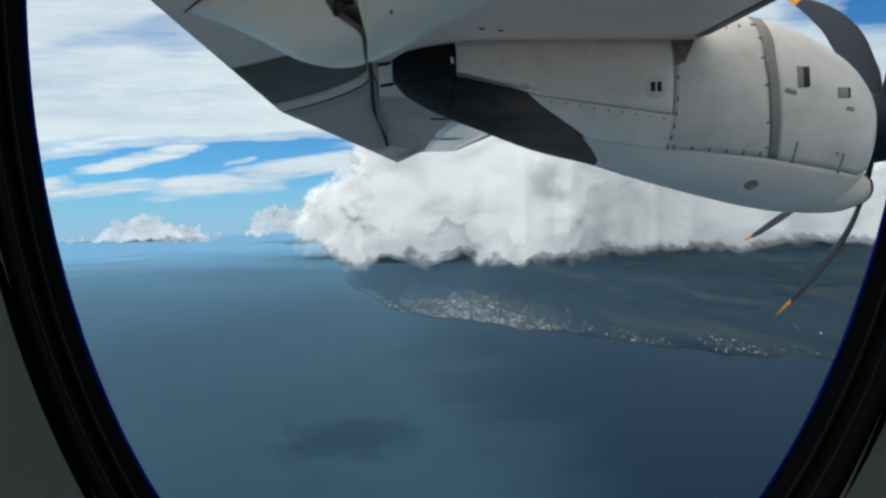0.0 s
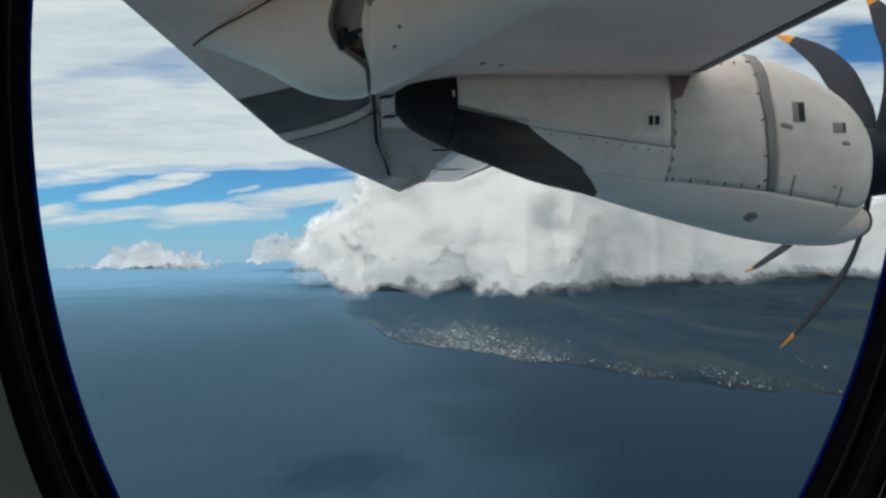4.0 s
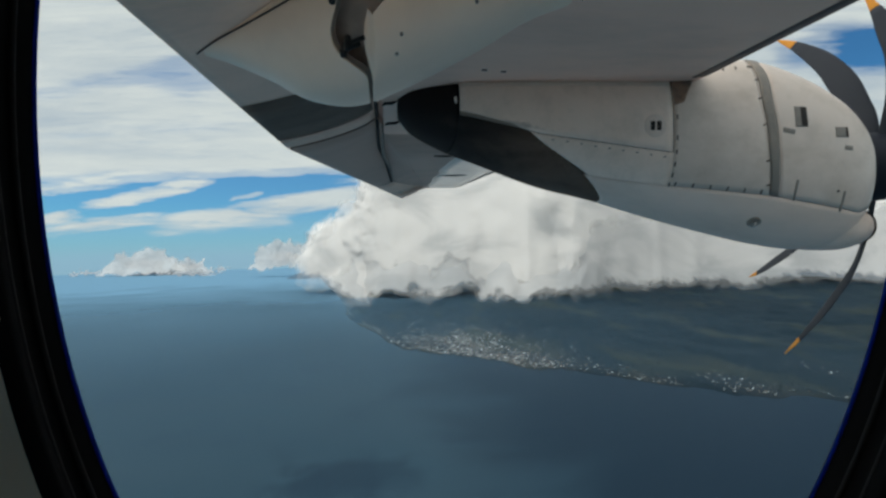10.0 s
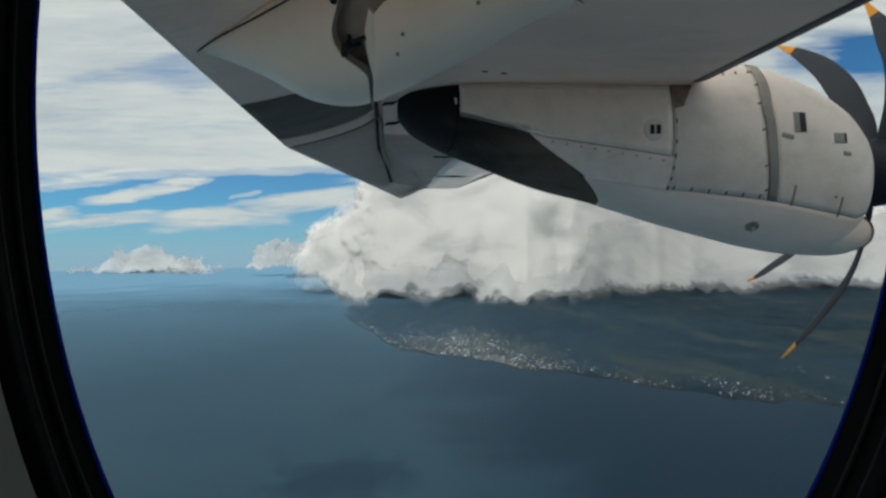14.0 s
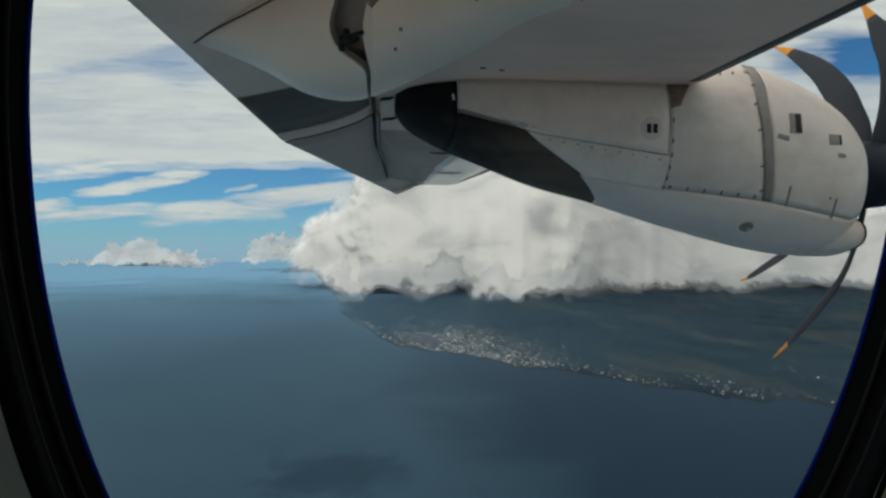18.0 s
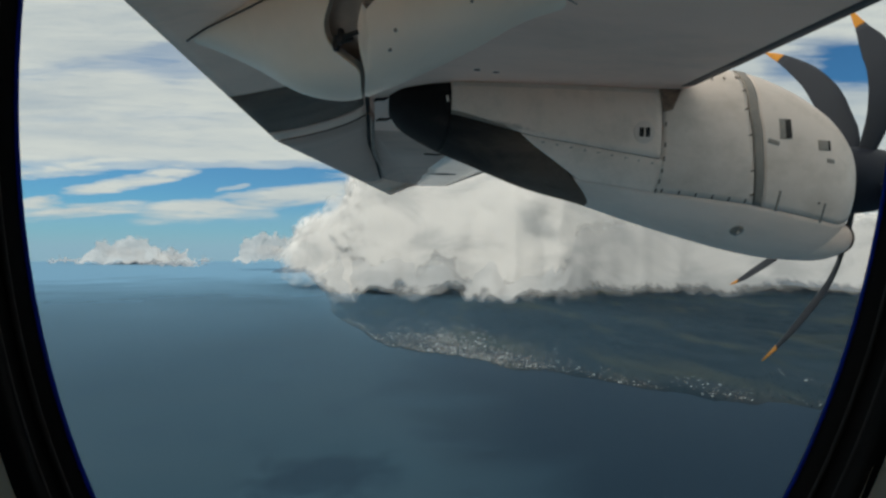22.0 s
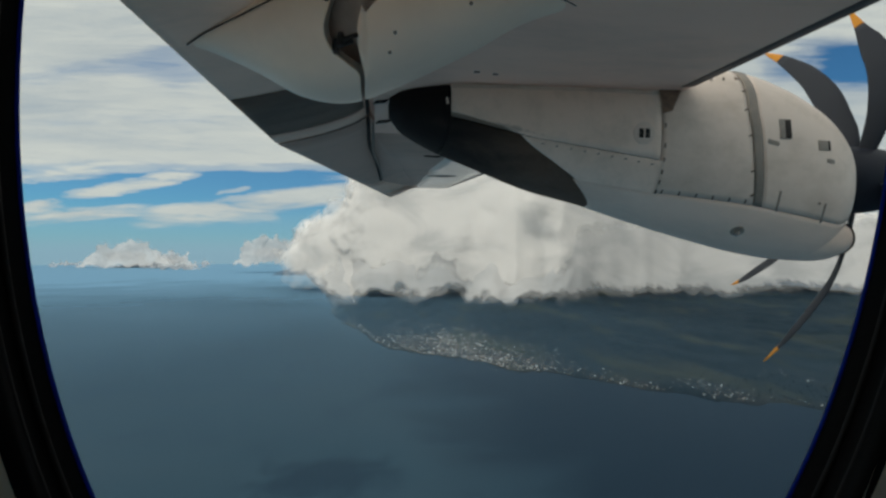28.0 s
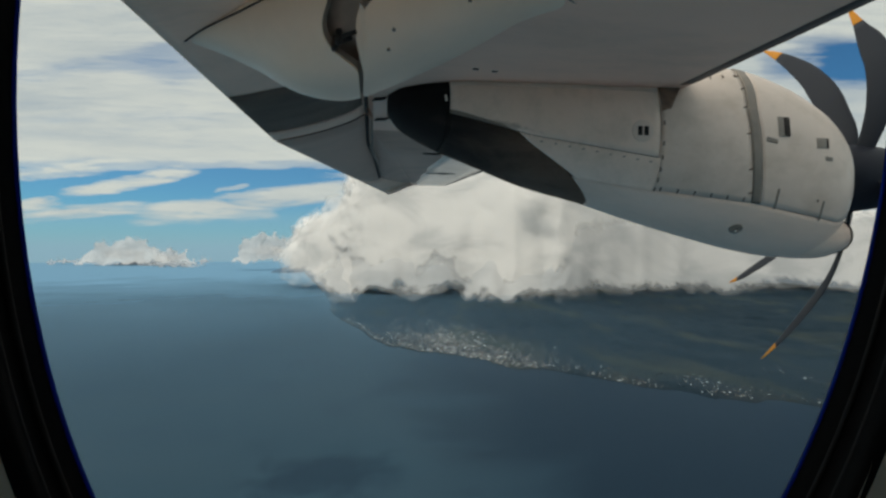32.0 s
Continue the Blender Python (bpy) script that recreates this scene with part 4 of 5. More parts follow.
scoop(2.605, 0.515, 0.085, 0.060, 0.012)
on_skin("louvre", 2.255, 0.52, (0.075, 0.026, 0.005), "band", "small grey louvre", turn=-12)
on_skin("louvre", 2.650, 0.425, (0.055, 0.024, 0.005), "band", "small grey louvre", turn=-6)
on_skin("cowl_latch", 2.322, 0.188, (0.014, 0.12, 0.006), "band", "narrow grey latch", turn=0)
on_skin("cowl_latch", 2.632, 0.120, (0.012, 0.12, 0.006), "band", "narrow grey latch", turn=0)
on_skin("latch_pin", 2.59, 0.178, (0.012, 0.012, 0.008), "soot")
on_skin("bare_patch", 0.383, 0.705, (0.013, 0.034, 0.006), "gloss", "bright bare chip by the exhaust", turn=10)
drain_m = skin_frame(2.168, nac_turn(2.168, 0.016))
drain = part("drain_cup", mesh_of("drain_cup", *moved(tube([(0, 0, -0.01), (0, 0, 0.006), (0, 0, 0.008)], [0.038, 0.038, 0.030], 20), drain_m), "band"), nacelle, "round grey drain recess")
part("drain_pipe", mesh_of("drain_pipe", *moved(tube([(0.006, 0, 0.0), (0.004, 0, 0.018), (-0.016, 0, 0.030)], 0.011, 12), drain_m), "steel"), drain, "short bright drain pipe")

part("root_strip", mesh_of("root_strip", *skin_panel(fix(0.41), fix(1.56), lambda x: nac_turn(x, 0.800), lambda x: nac_turn(x, 0.772), 24, 3, 0.006, 0.008), "cowl"), nacelle, "pale strip where the nacelle meets the wing")
tick = mesh_of("fastener", *box((0.026, 0.010, 0.005), 0.002), "fastener")


def tick_at(x, a, turn, size=1.0):
    ob = part("fastener", tick, nacelle)
    ob.matrix_local = skin_frame(x, a) @ pose(0, 0, 0.001, 0, 0, turn) @ Matrix.Scale(size, 4)


for i in range(7):
    tick_at(1.588, lerp(nac_turn(1.588, 0.68), seam_low(1.588) - 0.004, i / 6), 90)
for i in range(8):
    v = (i + 0.6) / 8
    x = curve1([(0, 2.235), (0.3, 2.12), (0.6, 2.09), (1.0, 2.16)], v)
    tick_at(x, lerp(0.02, seam_low(x) - 0.004, v), 20)
for i in range(6):
    x = 1.62 + i * 0.10
    tick_at(x, seam_low(x) - 0.006, 80)
for i in range(6):
    x = 1.76 + i * 0.085
    tick_at(x, nac_turn(x, curve1([(1.7, 0.86), (2.25, 0.93)], x)), 70)
for i in range(9):
    x = 0.90 + i * 0.078
    tick_at(x, seam_rear(x) + 0.010, 10, 0.55)

# ---- propeller ----
HUB = Vector((3.30, 2.95, 0.37))
prop = thing("propeller", "six-bladed dark propeller with orange blade tips", "propeller")
spin_profile = [(-0.27, 0.05), (-0.26, 0.195), (-0.10, 0.225), (0.02, 0.232), (0.14, 0.218), (0.26, 0.18), (0.36, 0.13), (0.43, 0.07), (0.455, 0.012)]
part("spinner", mesh_of("spinner", *loft([[(HUB.x + x, HUB.y + r * math.cos(a), HUB.z + r * math.sin(a)) for a in np.linspace(0, 2 * math.pi, 40, endpoint=False)] for x, r in spin_profile]), "spinner"), prop, "dark rounded spinner")


def blade_mesh(name, line, s0, s1, mat, wide=1.0):
    """A blade along a bent line in the disc, from the hub to the tip; s0 to s1 of its length."""
    table = np.array([(0.0, 0.0, 0.0)] + [(k + 1.0, *p) for k, p in enumerate(line)])
    table[:, 0] /= len(line)
    rings = []
    for i in range(21):
        s = lerp(s0, s1, i / 20)
        p = Vector(flowing(table, s))
        d = (Vector(flowing(table, min(s + 0.02, 1.0))) - Vector(flowing(table, max(s - 0.02, 0.0)))).normalized()
        side = Vector((-d.y, d.x))
        chord = wide * curve1([(0, 0.13), (0.12, 0.15), (0.35, 0.24), (0.6, 0.24), (0.75, 0.18), (0.88, 0.09), (0.95, 0.05), (1.0, 0.012)], s)
        twist = radians(curve1([(0, 62), (0.4, 48), (1.0, 30)], s))
        thick = curve1([(0, 0.05), (0.3, 0.03), (1.0, 0.007)], s)
        ring = []
        for k in range(14):
            f = 2 * math.pi * k / 14
            c, e = math.cos(f) * chord / 2, math.sin(f) * thick / 2 * (1 + 0.3 * math.cos(f))
            across, ahead = c * math.cos(twist) - e * math.sin(twist), c * math.sin(twist) + e * math.cos(twist)
            q = p + side * across
            ring.append((HUB.x + ahead * 0.8, HUB.y + q.x, HUB.z + q.y))
        rings.append(ring)
    return mesh_of(name, *loft(rings), mat)


# blades bent and spaced to fit the camera's view: points from the hub, outboard and up
BLADES = [([(0.030, 0.20), (0.060, 0.30), (0.129, 0.45), (0.212, 0.621), (0.369, 0.83), (0.608, 1.037), (0.804, 1.167)], 0.8),
          ([(-0.10, 0.22), (-0.18, 0.48), (-0.17, 0.72), (-0.108, 0.888), (-0.038, 1.012), (0.064, 1.197)], 0.7),
          ([(0.28, -0.27), (0.45, -0.42), (0.617, -0.554), (0.818, -0.675), (1.007, -0.786), (1.143, -0.851)], 0.55),
          ([(0.005, -0.234), (0.049, -0.47), (0.146, -0.718), (0.32, -0.972), (0.541, -1.246), (0.744, -1.466)], 0.62),
          ([(0.25, 0.06), (0.50, 0.16), (0.80, 0.32), (1.10, 0.45), (1.30, 0.50)], 0.9),
          ([(-0.25, -0.10), (-0.50, -0.24), (-0.80, -0.44), (-1.10, -0.68), (-1.30, -0.86)], 0.9)]
for line, wide in BLADES:
    b = part("blade", blade_mesh("blade", line, 0.0, 0.88, "blade", wide), prop, "dark grey blade bent to fit the camera's view")
    part("blade_tip", blade_mesh("blade_tip", line, 0.881, 1.0, "tip", wide), b, "orange painted tip")

# ---- sea and country, at a fifteenth of their size ----
def view_spot(u, v, far):
    """A place at the distance far ahead, by its slopes to the side (u) and upwards (v)."""
    return Vector((far * u, far, HEIGHT + far * v))


rim = [(4900 * math.cos(a), 4900 * math.sin(a), 0.0) for a in np.linspace(0, 2 * math.pi, 180, endpoint=False)]
rings_sea = [[(x * s, y * s, 0.0) for x, y, _ in rim] for s in (0.01, 0.04, 0.1, 0.25, 0.5, 1.0)]
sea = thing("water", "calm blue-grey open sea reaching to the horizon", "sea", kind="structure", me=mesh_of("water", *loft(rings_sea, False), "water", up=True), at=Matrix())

COAST = [(-290, 1500), (-262, 1150), (-204, 950), (-180, 815), (-111, 658), (-74, 552), (-50, 512), (9, 475), (49, 439), (121, 389), (183, 335), (248, 309), (305, 285), (450, 240), (700, 150), (1100, 0)]
CX, CY = np.array([p[0] for p in COAST], float), np.array([p[1] for p in COAST], float)


def coast_y(x):
    n1 = noise.noise(Vector((x * 0.02, 3.1, 0))) * 16 + noise.noise(Vector((x * 0.06, 9.4, 0))) * 11 + noise.noise(Vector((x * 0.2, 5.0, 0))) * 5
    return float(np.interp(x, CX, CY)) + n1


def land_height(x, y):
    """Height of the ground above the sea; below 0 off shore."""
    s = min(y - coast_y(x), (x + 268) * 2.2 + noise.noise(Vector((y * 0.02, 1.0, 0))) * 12 + (y - 800) * 0.14)
    if s < 0:
        return max(-2.0, s * 0.12)
    rise = curve1([(0, 0.5), (8, 1.2), (100, 4.5), (200, 11.0), (330, 17.0), (480, 20.0), (750, 20.0), (1200, 18.0)], s)
    hill = noise.fractal(Vector((x * 0.006, y * 0.004, 0.3)), 1.0, 2.1, 5)
    ridge = noise.fractal(Vector((x * 0.03, y * 0.02, 4.0)), 1.0, 2.0, 4)
    rise *= curve1([(-280, 0.3), (-150, 0.45), (-60, 0.65), (20, 0.85), (120, 0.70), (240, 0.5), (450, 0.4)], x)
    return max(0.3, rise * (1 + 0.22 * hill) + ridge * min(s * 0.02, 4.0))


def density(x, s):
    """How thickly houses stand at a place along and behind the shore."""
    centre = 0.8 * math.exp(-((x - 16) / 58) ** 2) * math.exp(-(s / 125) ** 2) * (0.7 + 0.9 * noise.noise(Vector((x * 0.05, s * 0.04, 4.0))))
    strip = (0.42 if x < -40 else 0.20) * math.exp(-(s / 26) ** 2) * (0.5 + noise.noise(Vector((x * 0.03, 7.0, 0))))
    patch = 0.20 * max(0.0, noise.noise(Vector((x * 0.022, s * 0.02, 2.2)))) * math.exp(-(s / 110) ** 2)
    return centre + max(strip, 0) + patch


def land_sheet():
    nx, ny = 300, 220
    verts, faces = [], []
    for i in range(nx):
        x = lerp(-330, 1080, (i / (nx - 1)) ** 1.25)
        y0 = coast_y(x) - 12
        if x < -255:
            y0 = max(y0, 900.0)
        for j in range(ny):
            y = y0 + 1500 * (j / (ny - 1)) ** 1.9
            verts.append((x, y, land_height(x, y)))
    for i in range(nx - 1):
        for j in range(ny - 1):
            a = i * ny + j
            faces.append((a, a + 1, a + ny + 1, a + ny))
    return verts, faces


def haze_point(x, y):
    """The haze sheet sinks far out, fitted to the view, and climbs with the hills."""
    level = curve1([(0, 30.0), (400, 30.0), (900, 23.0), (1500, 15.0), (2500, 8.0), (3500, 6.0)], math.hypot(x, y))
    if x < -300 or x > 1000 or y < 100 or y > 1500:
        return x, y, level
    return x, y, max(level, land_height(x, y) + 9.0)


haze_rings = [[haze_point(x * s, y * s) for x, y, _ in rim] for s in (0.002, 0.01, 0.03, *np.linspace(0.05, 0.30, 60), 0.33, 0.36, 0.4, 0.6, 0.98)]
thing("sea_haze", "thin bluish sheet imitating haze over sea and coast", "haze", kind="stuff", me=mesh_of("sea_haze", *loft(haze_rings, False), "haze", up=True), at=COUNTRY)
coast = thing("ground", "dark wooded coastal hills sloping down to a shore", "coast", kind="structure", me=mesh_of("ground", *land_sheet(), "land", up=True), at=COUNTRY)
town_ground = coast.data.attributes.new("built", "FLOAT", "POINT")
town_ground.data.foreach_set("value", [min(1.0, 1.5 * density(v.co.x, v.co.y - coast_y(v.co.x))) if v.co.z > 0.3 and v.co.x < 450 else 0.0 for v in coast.data.vertices])

# the town: small blocks with pitched roofs
random.seed(7)


def house(x, y, w, d, h, turn):
    z = max(land_height(x, y), 0.2) - 0.3
    c, s = math.cos(turn), math.sin(turn)
    pts = [(-w, -d, 0), (w, -d, 0), (w, d, 0), (-w, d, 0), (-w, -d, h), (w, -d, h), (w, d, h), (-w, d, h), (-w, 0, h * 1.45), (w, 0, h * 1.45)]
    verts = [(x + px * c - py * s, y + px * s + py * c, z + pz) for px, py, pz in pts]
    return verts, [(0, 1, 5, 4), (2, 3, 7, 6), (1, 2, 6, 9, 5), (3, 0, 4, 8, 7), (4, 5, 9, 8), (6, 7, 8, 9)]


bits, count = [], 0
while count < 6000:
    x, s = random.uniform(-190, 420), abs(random.gauss(0, 95)) + 3
    if random.random() > density(x, s):
        continue
    y = coast_y(x) + s
    if land_height(x, y) < 0.6 or (x + 240) * 2 < s * 0.2:
        continue
    k = random.uniform(0.24, 0.52) * (1.8 if random.random() < 0.07 else 1.0) * (1.1 if -70 < x < 90 else 0.9)
    bits.append(house(x, y, k * random.uniform(0.8, 1.4), k * 0.7, k * random.uniform(0.6, 1.1), random.uniform(0, 3.1)))
    count += 1
thing("town_houses", "dense town of small pale and red-roofed houses along the shore", "houses", kind="stuff", me=mesh_of("town_houses", *joined(*bits), "houses", False), at=COUNTRY)


# the few large halls that stand out among the houses
def hall_parts(w, d, h):
    """Walls and a shallow pitched roof with eaves, about the middle of the floor."""
    walls = [(sx * w, sy * d, z) for z in (-0.4, h) for sx, sy in ((-1, -1), (1, -1), (1, 1), (-1, 1))]
    gable = [(-w, 0, h + 0.28 * d), (w, 0, h + 0.28 * d)]
    body = (walls + gable, [(0, 1, 5, 4), (2, 3, 7, 6), (1, 2, 6, 9, 5), (3, 0, 4, 8, 7)])
    e, t = 1.08, 0.05
    sheet = [(sx * w * e, y * d * e, h + z) for z0 in (0.0, t) for sx in (-1, 1) for y, z in ((-1, z0), (0, 0.30 * d + z0), (1, z0))]
    roof = (sheet, [(0, 3, 4, 1), (1, 4, 5, 2), (6, 7, 10, 9), (7, 8, 11, 10), (0, 6, 9, 3), (2, 5, 11, 8), (0, 1, 7, 6), (1, 2, 8, 7), (3, 9, 10, 4), (4, 10, 11, 5)])
    return body, roof


HALLS = [("long white-roofed hall in the town by the shore", 1.5, 0.62, 0.5, "white_roof"), ("red-roofed hall among the houses of the town", 1.0, 0.6, 0.55, "red_roof"),
         ("grey-roofed block of buildings near the waterfront", 0.85, 0.7, 0.8, "grey_roof")]
hall_models = []
for label, w, d, h, roof_mat in HALLS:
    body, roof = hall_parts(w, d, h)
    model = thing("large_building", label, "building", "large buildings of the shore town", at=COUNTRY)
    part("wall", mesh_of("wall", *body, "pale_wall", False), model, "pale rendered walls")
    part("roof", mesh_of("roof", *roof, roof_mat, False), model)
    hall_models.append(model)
random.seed(33)
placed = 0
while placed < 66:
    x, s = random.gauss(5, 62), abs(random.gauss(0, 42)) + 5
    y = coast_y(x) + s
    if random.random() > 1.6 * density(x, s) + 0.1 or land_height(x, y) < 0.6 or x < -150:
        continue
    model = hall_models[0 if placed % 5 in (0, 3) else 1 if placed % 5 == 1 else 2]
    spot = COUNTRY @ pose(x, y, land_height(x, y), 0, 0, random.choice((-32, 58)) + random.uniform(-14, 14)) @ Matrix.Scale(random.uniform(0.6, 1.15), 4)
    if placed < 3:
        hall_models[placed].matrix_world = spot
    else:
        copy_thing(model, spot)
    placed += 1


# trees between the houses and along the shore
def clump(x, y, r):
    z = max(land_height(x, y), 0.2)
    verts, faces = [], []
    for k in range(6):
        a = k * math.pi / 3 + random.random()
        verts.append((x + r * math.cos(a) * random.uniform(0.7, 1.2), y + r * math.sin(a) * random.uniform(0.7, 1.2), z + r * random.uniform(0.1, 0.5)))
    verts += [(x + random.uniform(-0.3, 0.3) * r, y + random.uniform(-0.3, 0.3) * r, z + r * random.uniform(1.0, 1.6)), (x, y, z - 0.3)]
    for k in range(6):
        faces += [(k, (k + 1) % 6, 6), ((k + 1) % 6, k, 7)]
    return verts, faces


trees = []
while len(trees) < 3200:
    x, s = random.uniform(-230, 430), abs(random.gauss(0, 48)) + 1
    y = coast_y(x) + s
    if land_height(x, y) < 0.4:
        continue
    trees.append(clump(x, y, random.uniform(0.35, 0.8)))
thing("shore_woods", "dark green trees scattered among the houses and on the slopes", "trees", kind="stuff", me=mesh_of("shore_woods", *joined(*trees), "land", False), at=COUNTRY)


# ---- islands far out ----
def island(name, label, u0, u1, far, top, seed):
    """A humped island between two slopes to the side, at the distance far."""
    x0, x1 = far * u0, far * u1
    w = x1 - x0
    def f(a, b):
        x, y = lerp(x0, x1, a), far + (b - 0.5) * w * 0.5
        e = max(0.0, 1 - ((a - 0.5) * 2) ** 2) * max(0.0, 1 - ((b - 0.5) * 2) ** 2)
        h = e ** 0.6 * (0.75 + 0.5 * noise.fractal(Vector((a * 4, b * 4, seed)), 1.0, 2.0, 4)) * (0.7 + 0.5 * math.sin(a * 3.0))
        return x, y, max(h * top, 0) - 0.5
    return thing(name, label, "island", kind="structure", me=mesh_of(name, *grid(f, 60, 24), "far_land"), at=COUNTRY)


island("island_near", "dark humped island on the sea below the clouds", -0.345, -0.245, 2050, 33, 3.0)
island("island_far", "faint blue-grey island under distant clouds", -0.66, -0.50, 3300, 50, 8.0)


# ---- clouds ----
def heap(c, size, seed, detail=5, rough=0.38, swell=1.0):
    """One cauliflower-shaped heap of cloud: a flat-based dome thrown into billows at four scales."""
    bm = bmesh.new()
    bmesh.ops.create_icosphere(bm, subdivisions=detail, radius=1.0)
    verts, faces = [], [[v.index for v in f.verts] for f in bm.faces]
    for b in bm.verts:
        q = b.co
        p = Vector((q.x * size[0], q.y * size[1], q.z * size[2])) / (0.55 * size[2]) + Vector((seed * 7.3, seed * 3.1, 0))
        k = 0.0
        for f, a in ((0.5, 0.60), (1.1, 0.42), (2.4, 0.20), (5.2, 0.08), (11.0, 0.03)):
            k += a * (abs(noise.noise(p * f)) * 1.8 - 0.45)
        k = swell * (1 + rough * k * (1.0 if q.z > -0.2 else 0.55))
        low = 0.62 if q.z < 0 else 1.0
        verts.append((c[0] + q.x * size[0] * k, c[1] + q.y * size[1] * k, c[2] + q.z * size[2] * k * low))
    bm.free()
    return verts, faces


BANK_TOP = [(-0.31, 0.012), (-0.29, 0.040), (-0.278, 0.062), (-0.255, 0.080), (-0.24, 0.074), (-0.222, 0.098), (-0.20, 0.104), (-0.188, 0.150), (-0.165, 0.185), (-0.12, 0.20), (0.14, 0.20), (0.37, 0.17), (0.60, 0.13), (0.92, 0.10), (1.3, 0.08)]
BANK_BASE = [(-0.31, -0.030), (-0.284, -0.040), (-0.24, -0.055), (-0.206, -0.080), (-0.17, -0.092), (-0.14, -0.070), (-0.08, -0.058), (-0.009, -0.050), (0.029, -0.058),
             (0.09, -0.076), (0.15, -0.092), (0.23, -0.098), (0.27, -0.064), (0.437, -0.054), (0.603, -0.058), (0.837, -0.052), (1.3, -0.056)]


BANK_FOOT = [(-0.4, 1120), (-0.3, 1080), (-0.18, 890), (-0.03, 950), (0.2, 850), (0.45, 1060), (0.7, 1140), (1.3, 1150)]


def bank_heaps():
    """The solid heart of the bank, one heap beside the other."""
    random.seed(21)
    out = []
    for far, share, step, start in ((1720, 0.95, 0.125, -0.10), (1620, 0.7, 0.115, -0.09)):
        u = start
        while u < 1.35:
            lo, hi = curve1(BANK_BASE, u) + 0.085, curve1(BANK_TOP, u)
            d = far + random.uniform(-40, 40)
            h = (hi - lo) * share * random.uniform(0.7, 1.0) * d
            w = step * d * random.uniform(0.65, 1.0)
            out.append(heap(view_spot(u, lo + 0.40 * h / d, d), (w, w * 0.7, h * 0.55), random.uniform(0, 9), 4, 0.4))
            u += step * random.uniform(0.6, 1.0)
    return joined(*out)


def billow(ob, voxel, rounds, *swells):
    """Melt the heaps of a cloud into one skin and throw it into soft billows of (size, strength)."""
    melt = ob.modifiers.new("melt", "REMESH")
    melt.mode, melt.voxel_size, melt.use_smooth_shade = "VOXEL", voxel, True
    smooth = ob.modifiers.new("smooth", "SMOOTH")
    smooth.factor, smooth.iterations = 0.6, rounds
    for size, strength in swells:
        tex = bpy.data.textures.new("billow", "CLOUDS")
        tex.noise_scale, tex.noise_depth, tex.noise_basis = size, 2, "ORIGINAL_PERLIN"
        push = ob.modifiers.new("billow", "DISPLACE")
        push.texture, push.texture_coords, push.strength, push.mid_level = tex, "LOCAL", strength, 0.45
    return ob


def puff(p):
    """Round swellings with folds between them, about 0..1."""
    k = 0.0
    for f, a in ((1.0, 0.62), (2.1, 0.27), (4.3, 0.045)):
        s = noise.noise(p * f + Vector((f, 0, 0)))
        k += a * (math.sqrt(s * s + 0.01) * 1.7)
    return k


def cloud_skin(name, mat, top, base, far, soft, depth, cells, seed, grow=0.0, span=None, tilt=170.0, relief=0.32, knobs=0.8, rest=False):
    """A billowing front of cloud between a base line and a top line; it thins out towards its edges."""
    u0, u1 = span or (top[0][0] - 2 * soft, top[-1][0])
    v0, v1 = min(p[1] for p in base) - 2.5 * soft, max(p[1] for p in top) + 2.5 * soft
    thick = []
    size = depth / far

    def f(a, b):
        u, v = lerp(u0, u1, a), lerp(v0, v1, b)
        q = Vector((u / size * 0.5, v / size * 0.5, seed))
        # towards its far end the bank is calm and smooth
        calm = curve1([(-0.3, 1.0), (0.2, 1.0), (0.36, 0.45), (0.6, 0.25), (1.3, 0.2)], u)
        w = soft * 1.1 * calm
        uw = u + w * noise.fractal(q * 1.6, 1.0, 2.1, 4)
        vw = v + w * noise.fractal(q * 1.6 + Vector((5, 3, 1)), 1.0, 2.1, 4)
        lo, hi = curve1(base, uw) - grow + 0.6 * calm * soft * noise.fractal(Vector((u * 11, seed, 0)), 1.0, 2.0, 3), curve1(top, uw) + grow
        thin = max(0.006, min(soft, 0.42 * (hi - lo)))
        edge = min((vw - lo) / thin, (hi - vw) / thin, (uw - top[0][0] + grow) / thin)
        knob = puff(q * 1.7 + Vector((0, 0, 7)))
        thick.append(max(-2.0, min(2.5, edge + 0.2 + knobs * calm * (knob - 0.3))))
        # the front leans back, and swells into rounded heads
        mid = max(-1.5, min(1.3, (v - lo) / max(hi - lo, 0.03)))
        d = far + tilt * mid - depth * relief * (0.4 + 0.6 * calm) * (puff(q) - 0.5)
        if rest:
            # distance varied along the bank so that its shadow stays out of view
            d *= sum(curve1(BANK_FOOT, u + k) for k in (-0.10, -0.07, -0.035, 0.0, 0.035, 0.07, 0.10)) / 7000.0
        return tuple(view_spot(u, v, d))

    me = mesh_of(name, *grid(f, *cells), mat)
    fac = me.attributes.new("thickness", "FLOAT", "POINT")
    fac.data.foreach_set("value", thick)
    return me


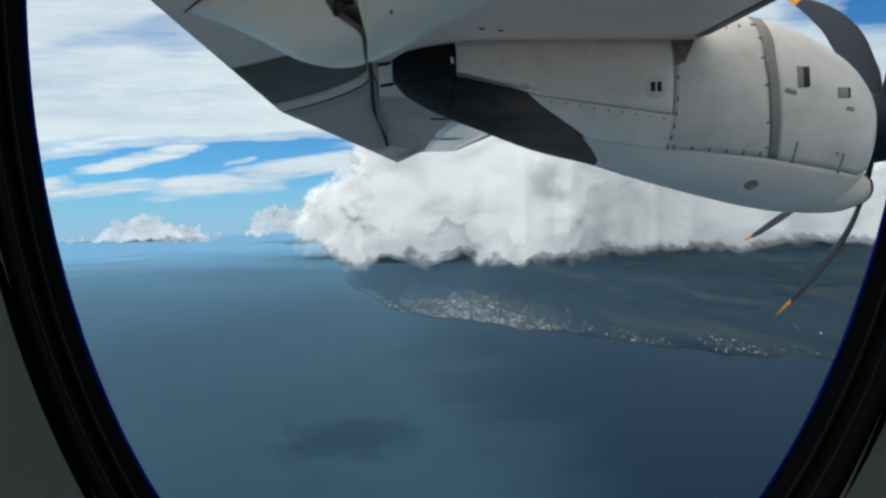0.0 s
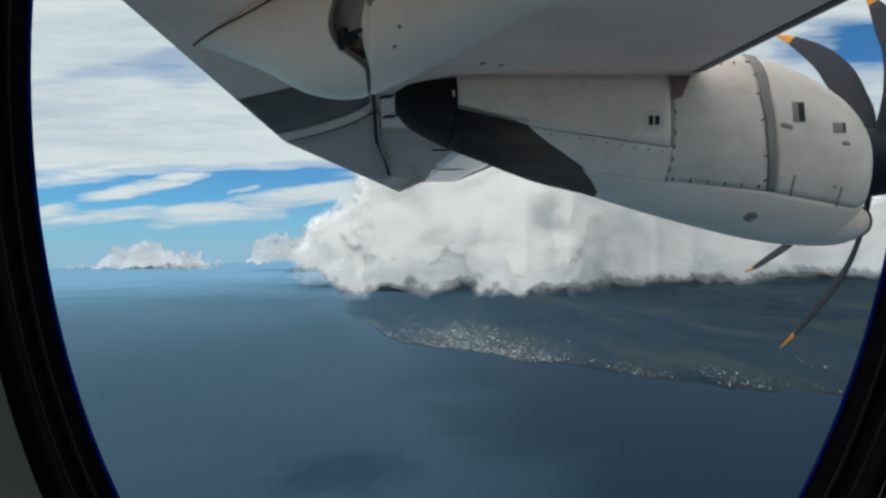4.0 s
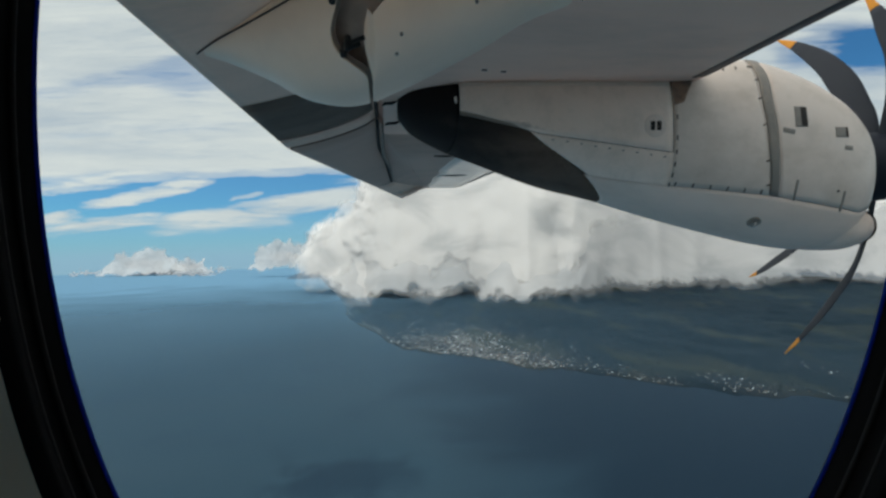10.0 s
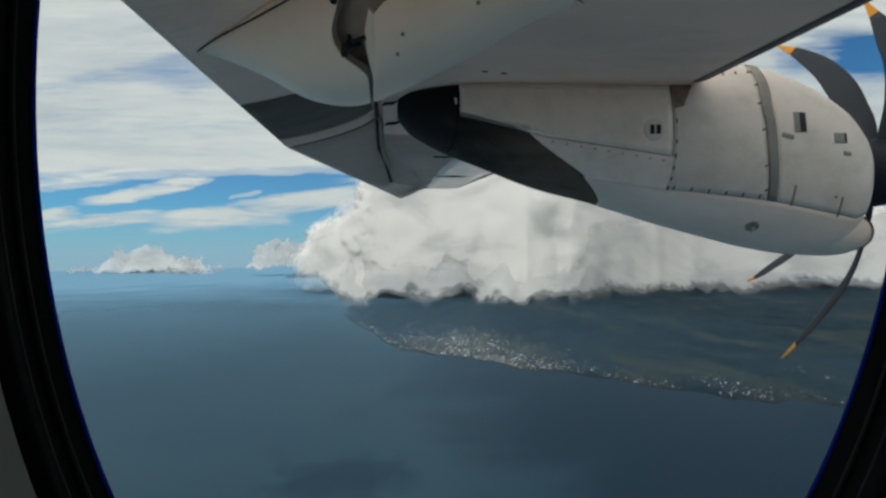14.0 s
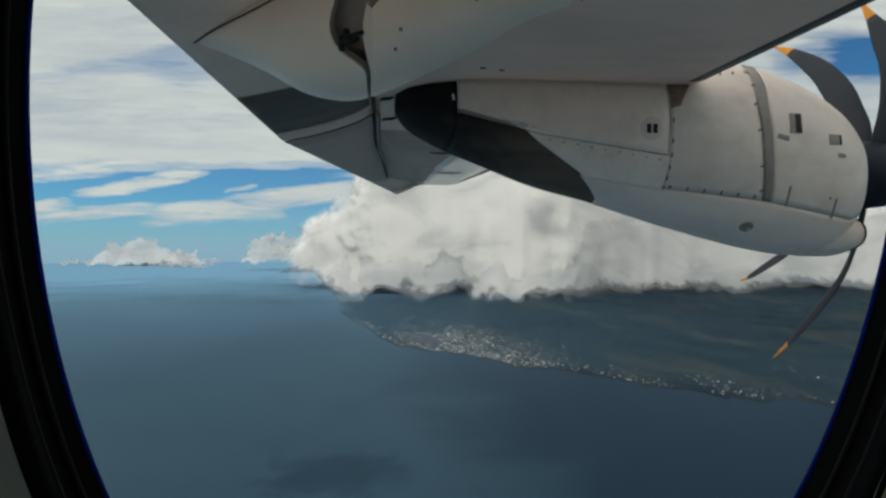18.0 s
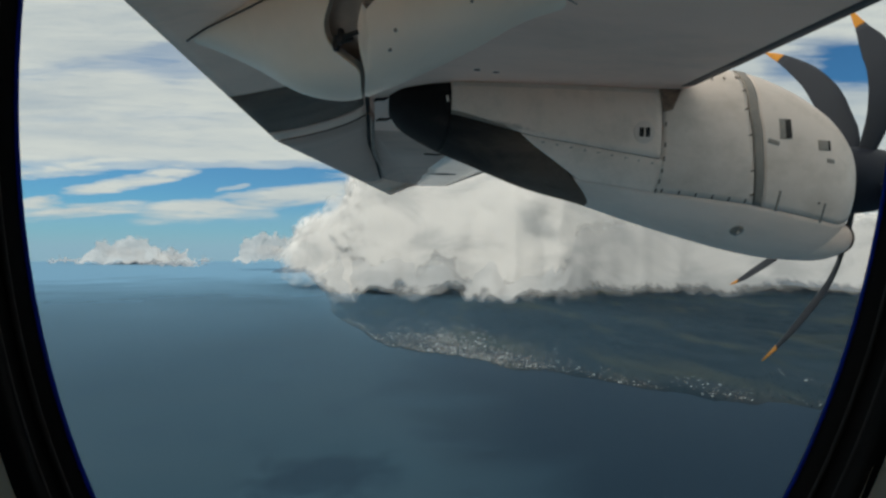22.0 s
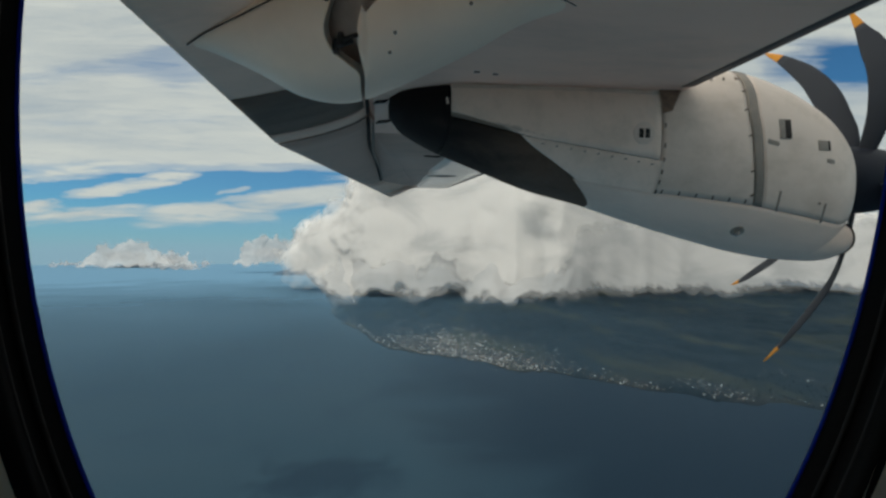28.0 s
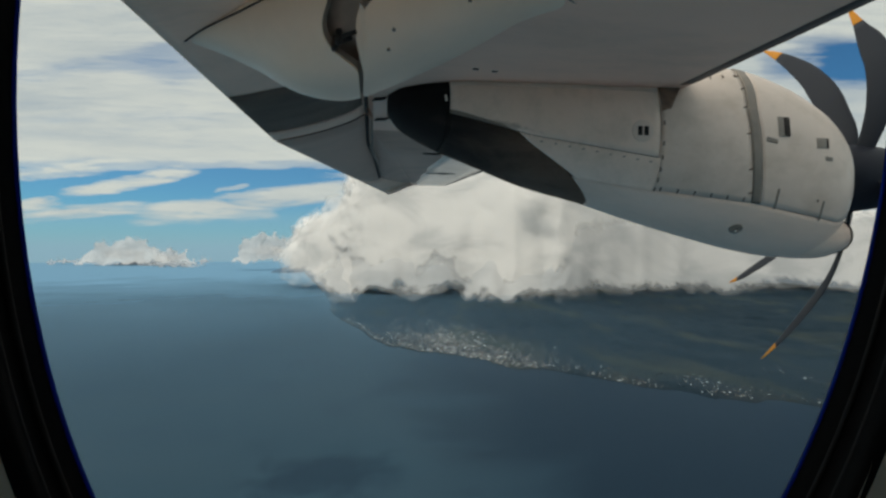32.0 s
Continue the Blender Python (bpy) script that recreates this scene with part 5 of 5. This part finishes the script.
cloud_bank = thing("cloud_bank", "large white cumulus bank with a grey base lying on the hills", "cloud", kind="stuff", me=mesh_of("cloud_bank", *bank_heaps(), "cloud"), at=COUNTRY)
billow(cloud_bank, 8.0, 8, (80, 40), (30, 12))
thing("cloud_front", "soft billowing white front of the cumulus bank", "cloud", kind="stuff", me=cloud_skin("cloud_front", "skin", BANK_TOP, BANK_BASE, 1000, 0.024, 75, (520, 130), 2.0, tilt=200.0, rest=True), at=COUNTRY)
thing("cloud_wisps", "thin torn wisps hanging from the cumulus bank", "cloud", kind="stuff", me=cloud_skin("cloud_wisps", "veil", BANK_TOP, BANK_BASE, 960, 0.034, 58, (520, 130), 5.5, tilt=200.0, rest=True), at=COUNTRY)
# mist under the bank, coloured grey for the shade of the base
thing("cloud_mist", "thin mist under the cumulus bank, its grey standing in for the shaded base", "cloud", kind="stuff", me=cloud_skin("cloud_mist", "mist", [(u, v + curve1([(-0.3, 0.06), (0.0, 0.07), (0.25, 0.09), (0.4, 0.12), (1.3, 0.13)], u)) for u, v in BANK_BASE[3:]], BANK_BASE, 920, 0.032, 50, (360, 90), 9.1, 0.022, None, 140.0, 0.0, 0.5, True), at=COUNTRY)


def small_cloud(label, u, v, far, width, height, seed, round_top=1.6, least=0.55):
    at = view_spot(u, v + 0.35 * height / far, far)
    ob = thing("cumulus_cloud", label, "cloud", "fair-weather clouds over the sea",
               me=mesh_of("cumulus_cloud", *heap(at, (width * 0.42, width * 0.2, height * 0.22), seed, 4, 0.5), "far_cloud"), at=COUNTRY)
    w, h = width / far, height / far
    random.seed(int(seed * 10))
    top = [(u + w * k, v + h * (1 - abs(k) ** round_top) * random.uniform(least, 1.05) + 0.002) for k in np.linspace(-1, 1, 9)]
    base = [(u + w * k, v - 0.001 + random.uniform(-0.002, 0.002)) for k in np.linspace(-1, 1, 9)]
    part("torn_edge", cloud_skin("torn_edge", "far_skin", top, base, far - width * 0.6, 0.008, width * 0.16, (120, 60), seed, 0.0, (u - w * 1.2, u + w * 1.2), 0.8 * height), ob, "soft white front with torn edges")
    return ob


small_cloud("white cumulus head beside the large cloud bank", -0.345, -0.022, 2400, 165, 145, 2.4, 4.5, 0.78)
small_cloud("distant white cumulus over a faint island", -0.635, -0.028, 3250, 330, 185, 3.3, 2.2, 0.62)
small_cloud("distant lower shoulder of the white cumulus", -0.54, -0.028, 3200, 160, 120, 5.2)
small_cloud("low flat cloud on the horizon", -0.755, -0.026, 3300, 130, 34, 6.1)
small_cloud("thin flat cloud lying low over the sea", -0.545, -0.032, 2900, 190, 40, 7.7)
small_cloud("tiny bright cloud low over the sea", -0.475, -0.026, 3000, 55, 40, 8.4)
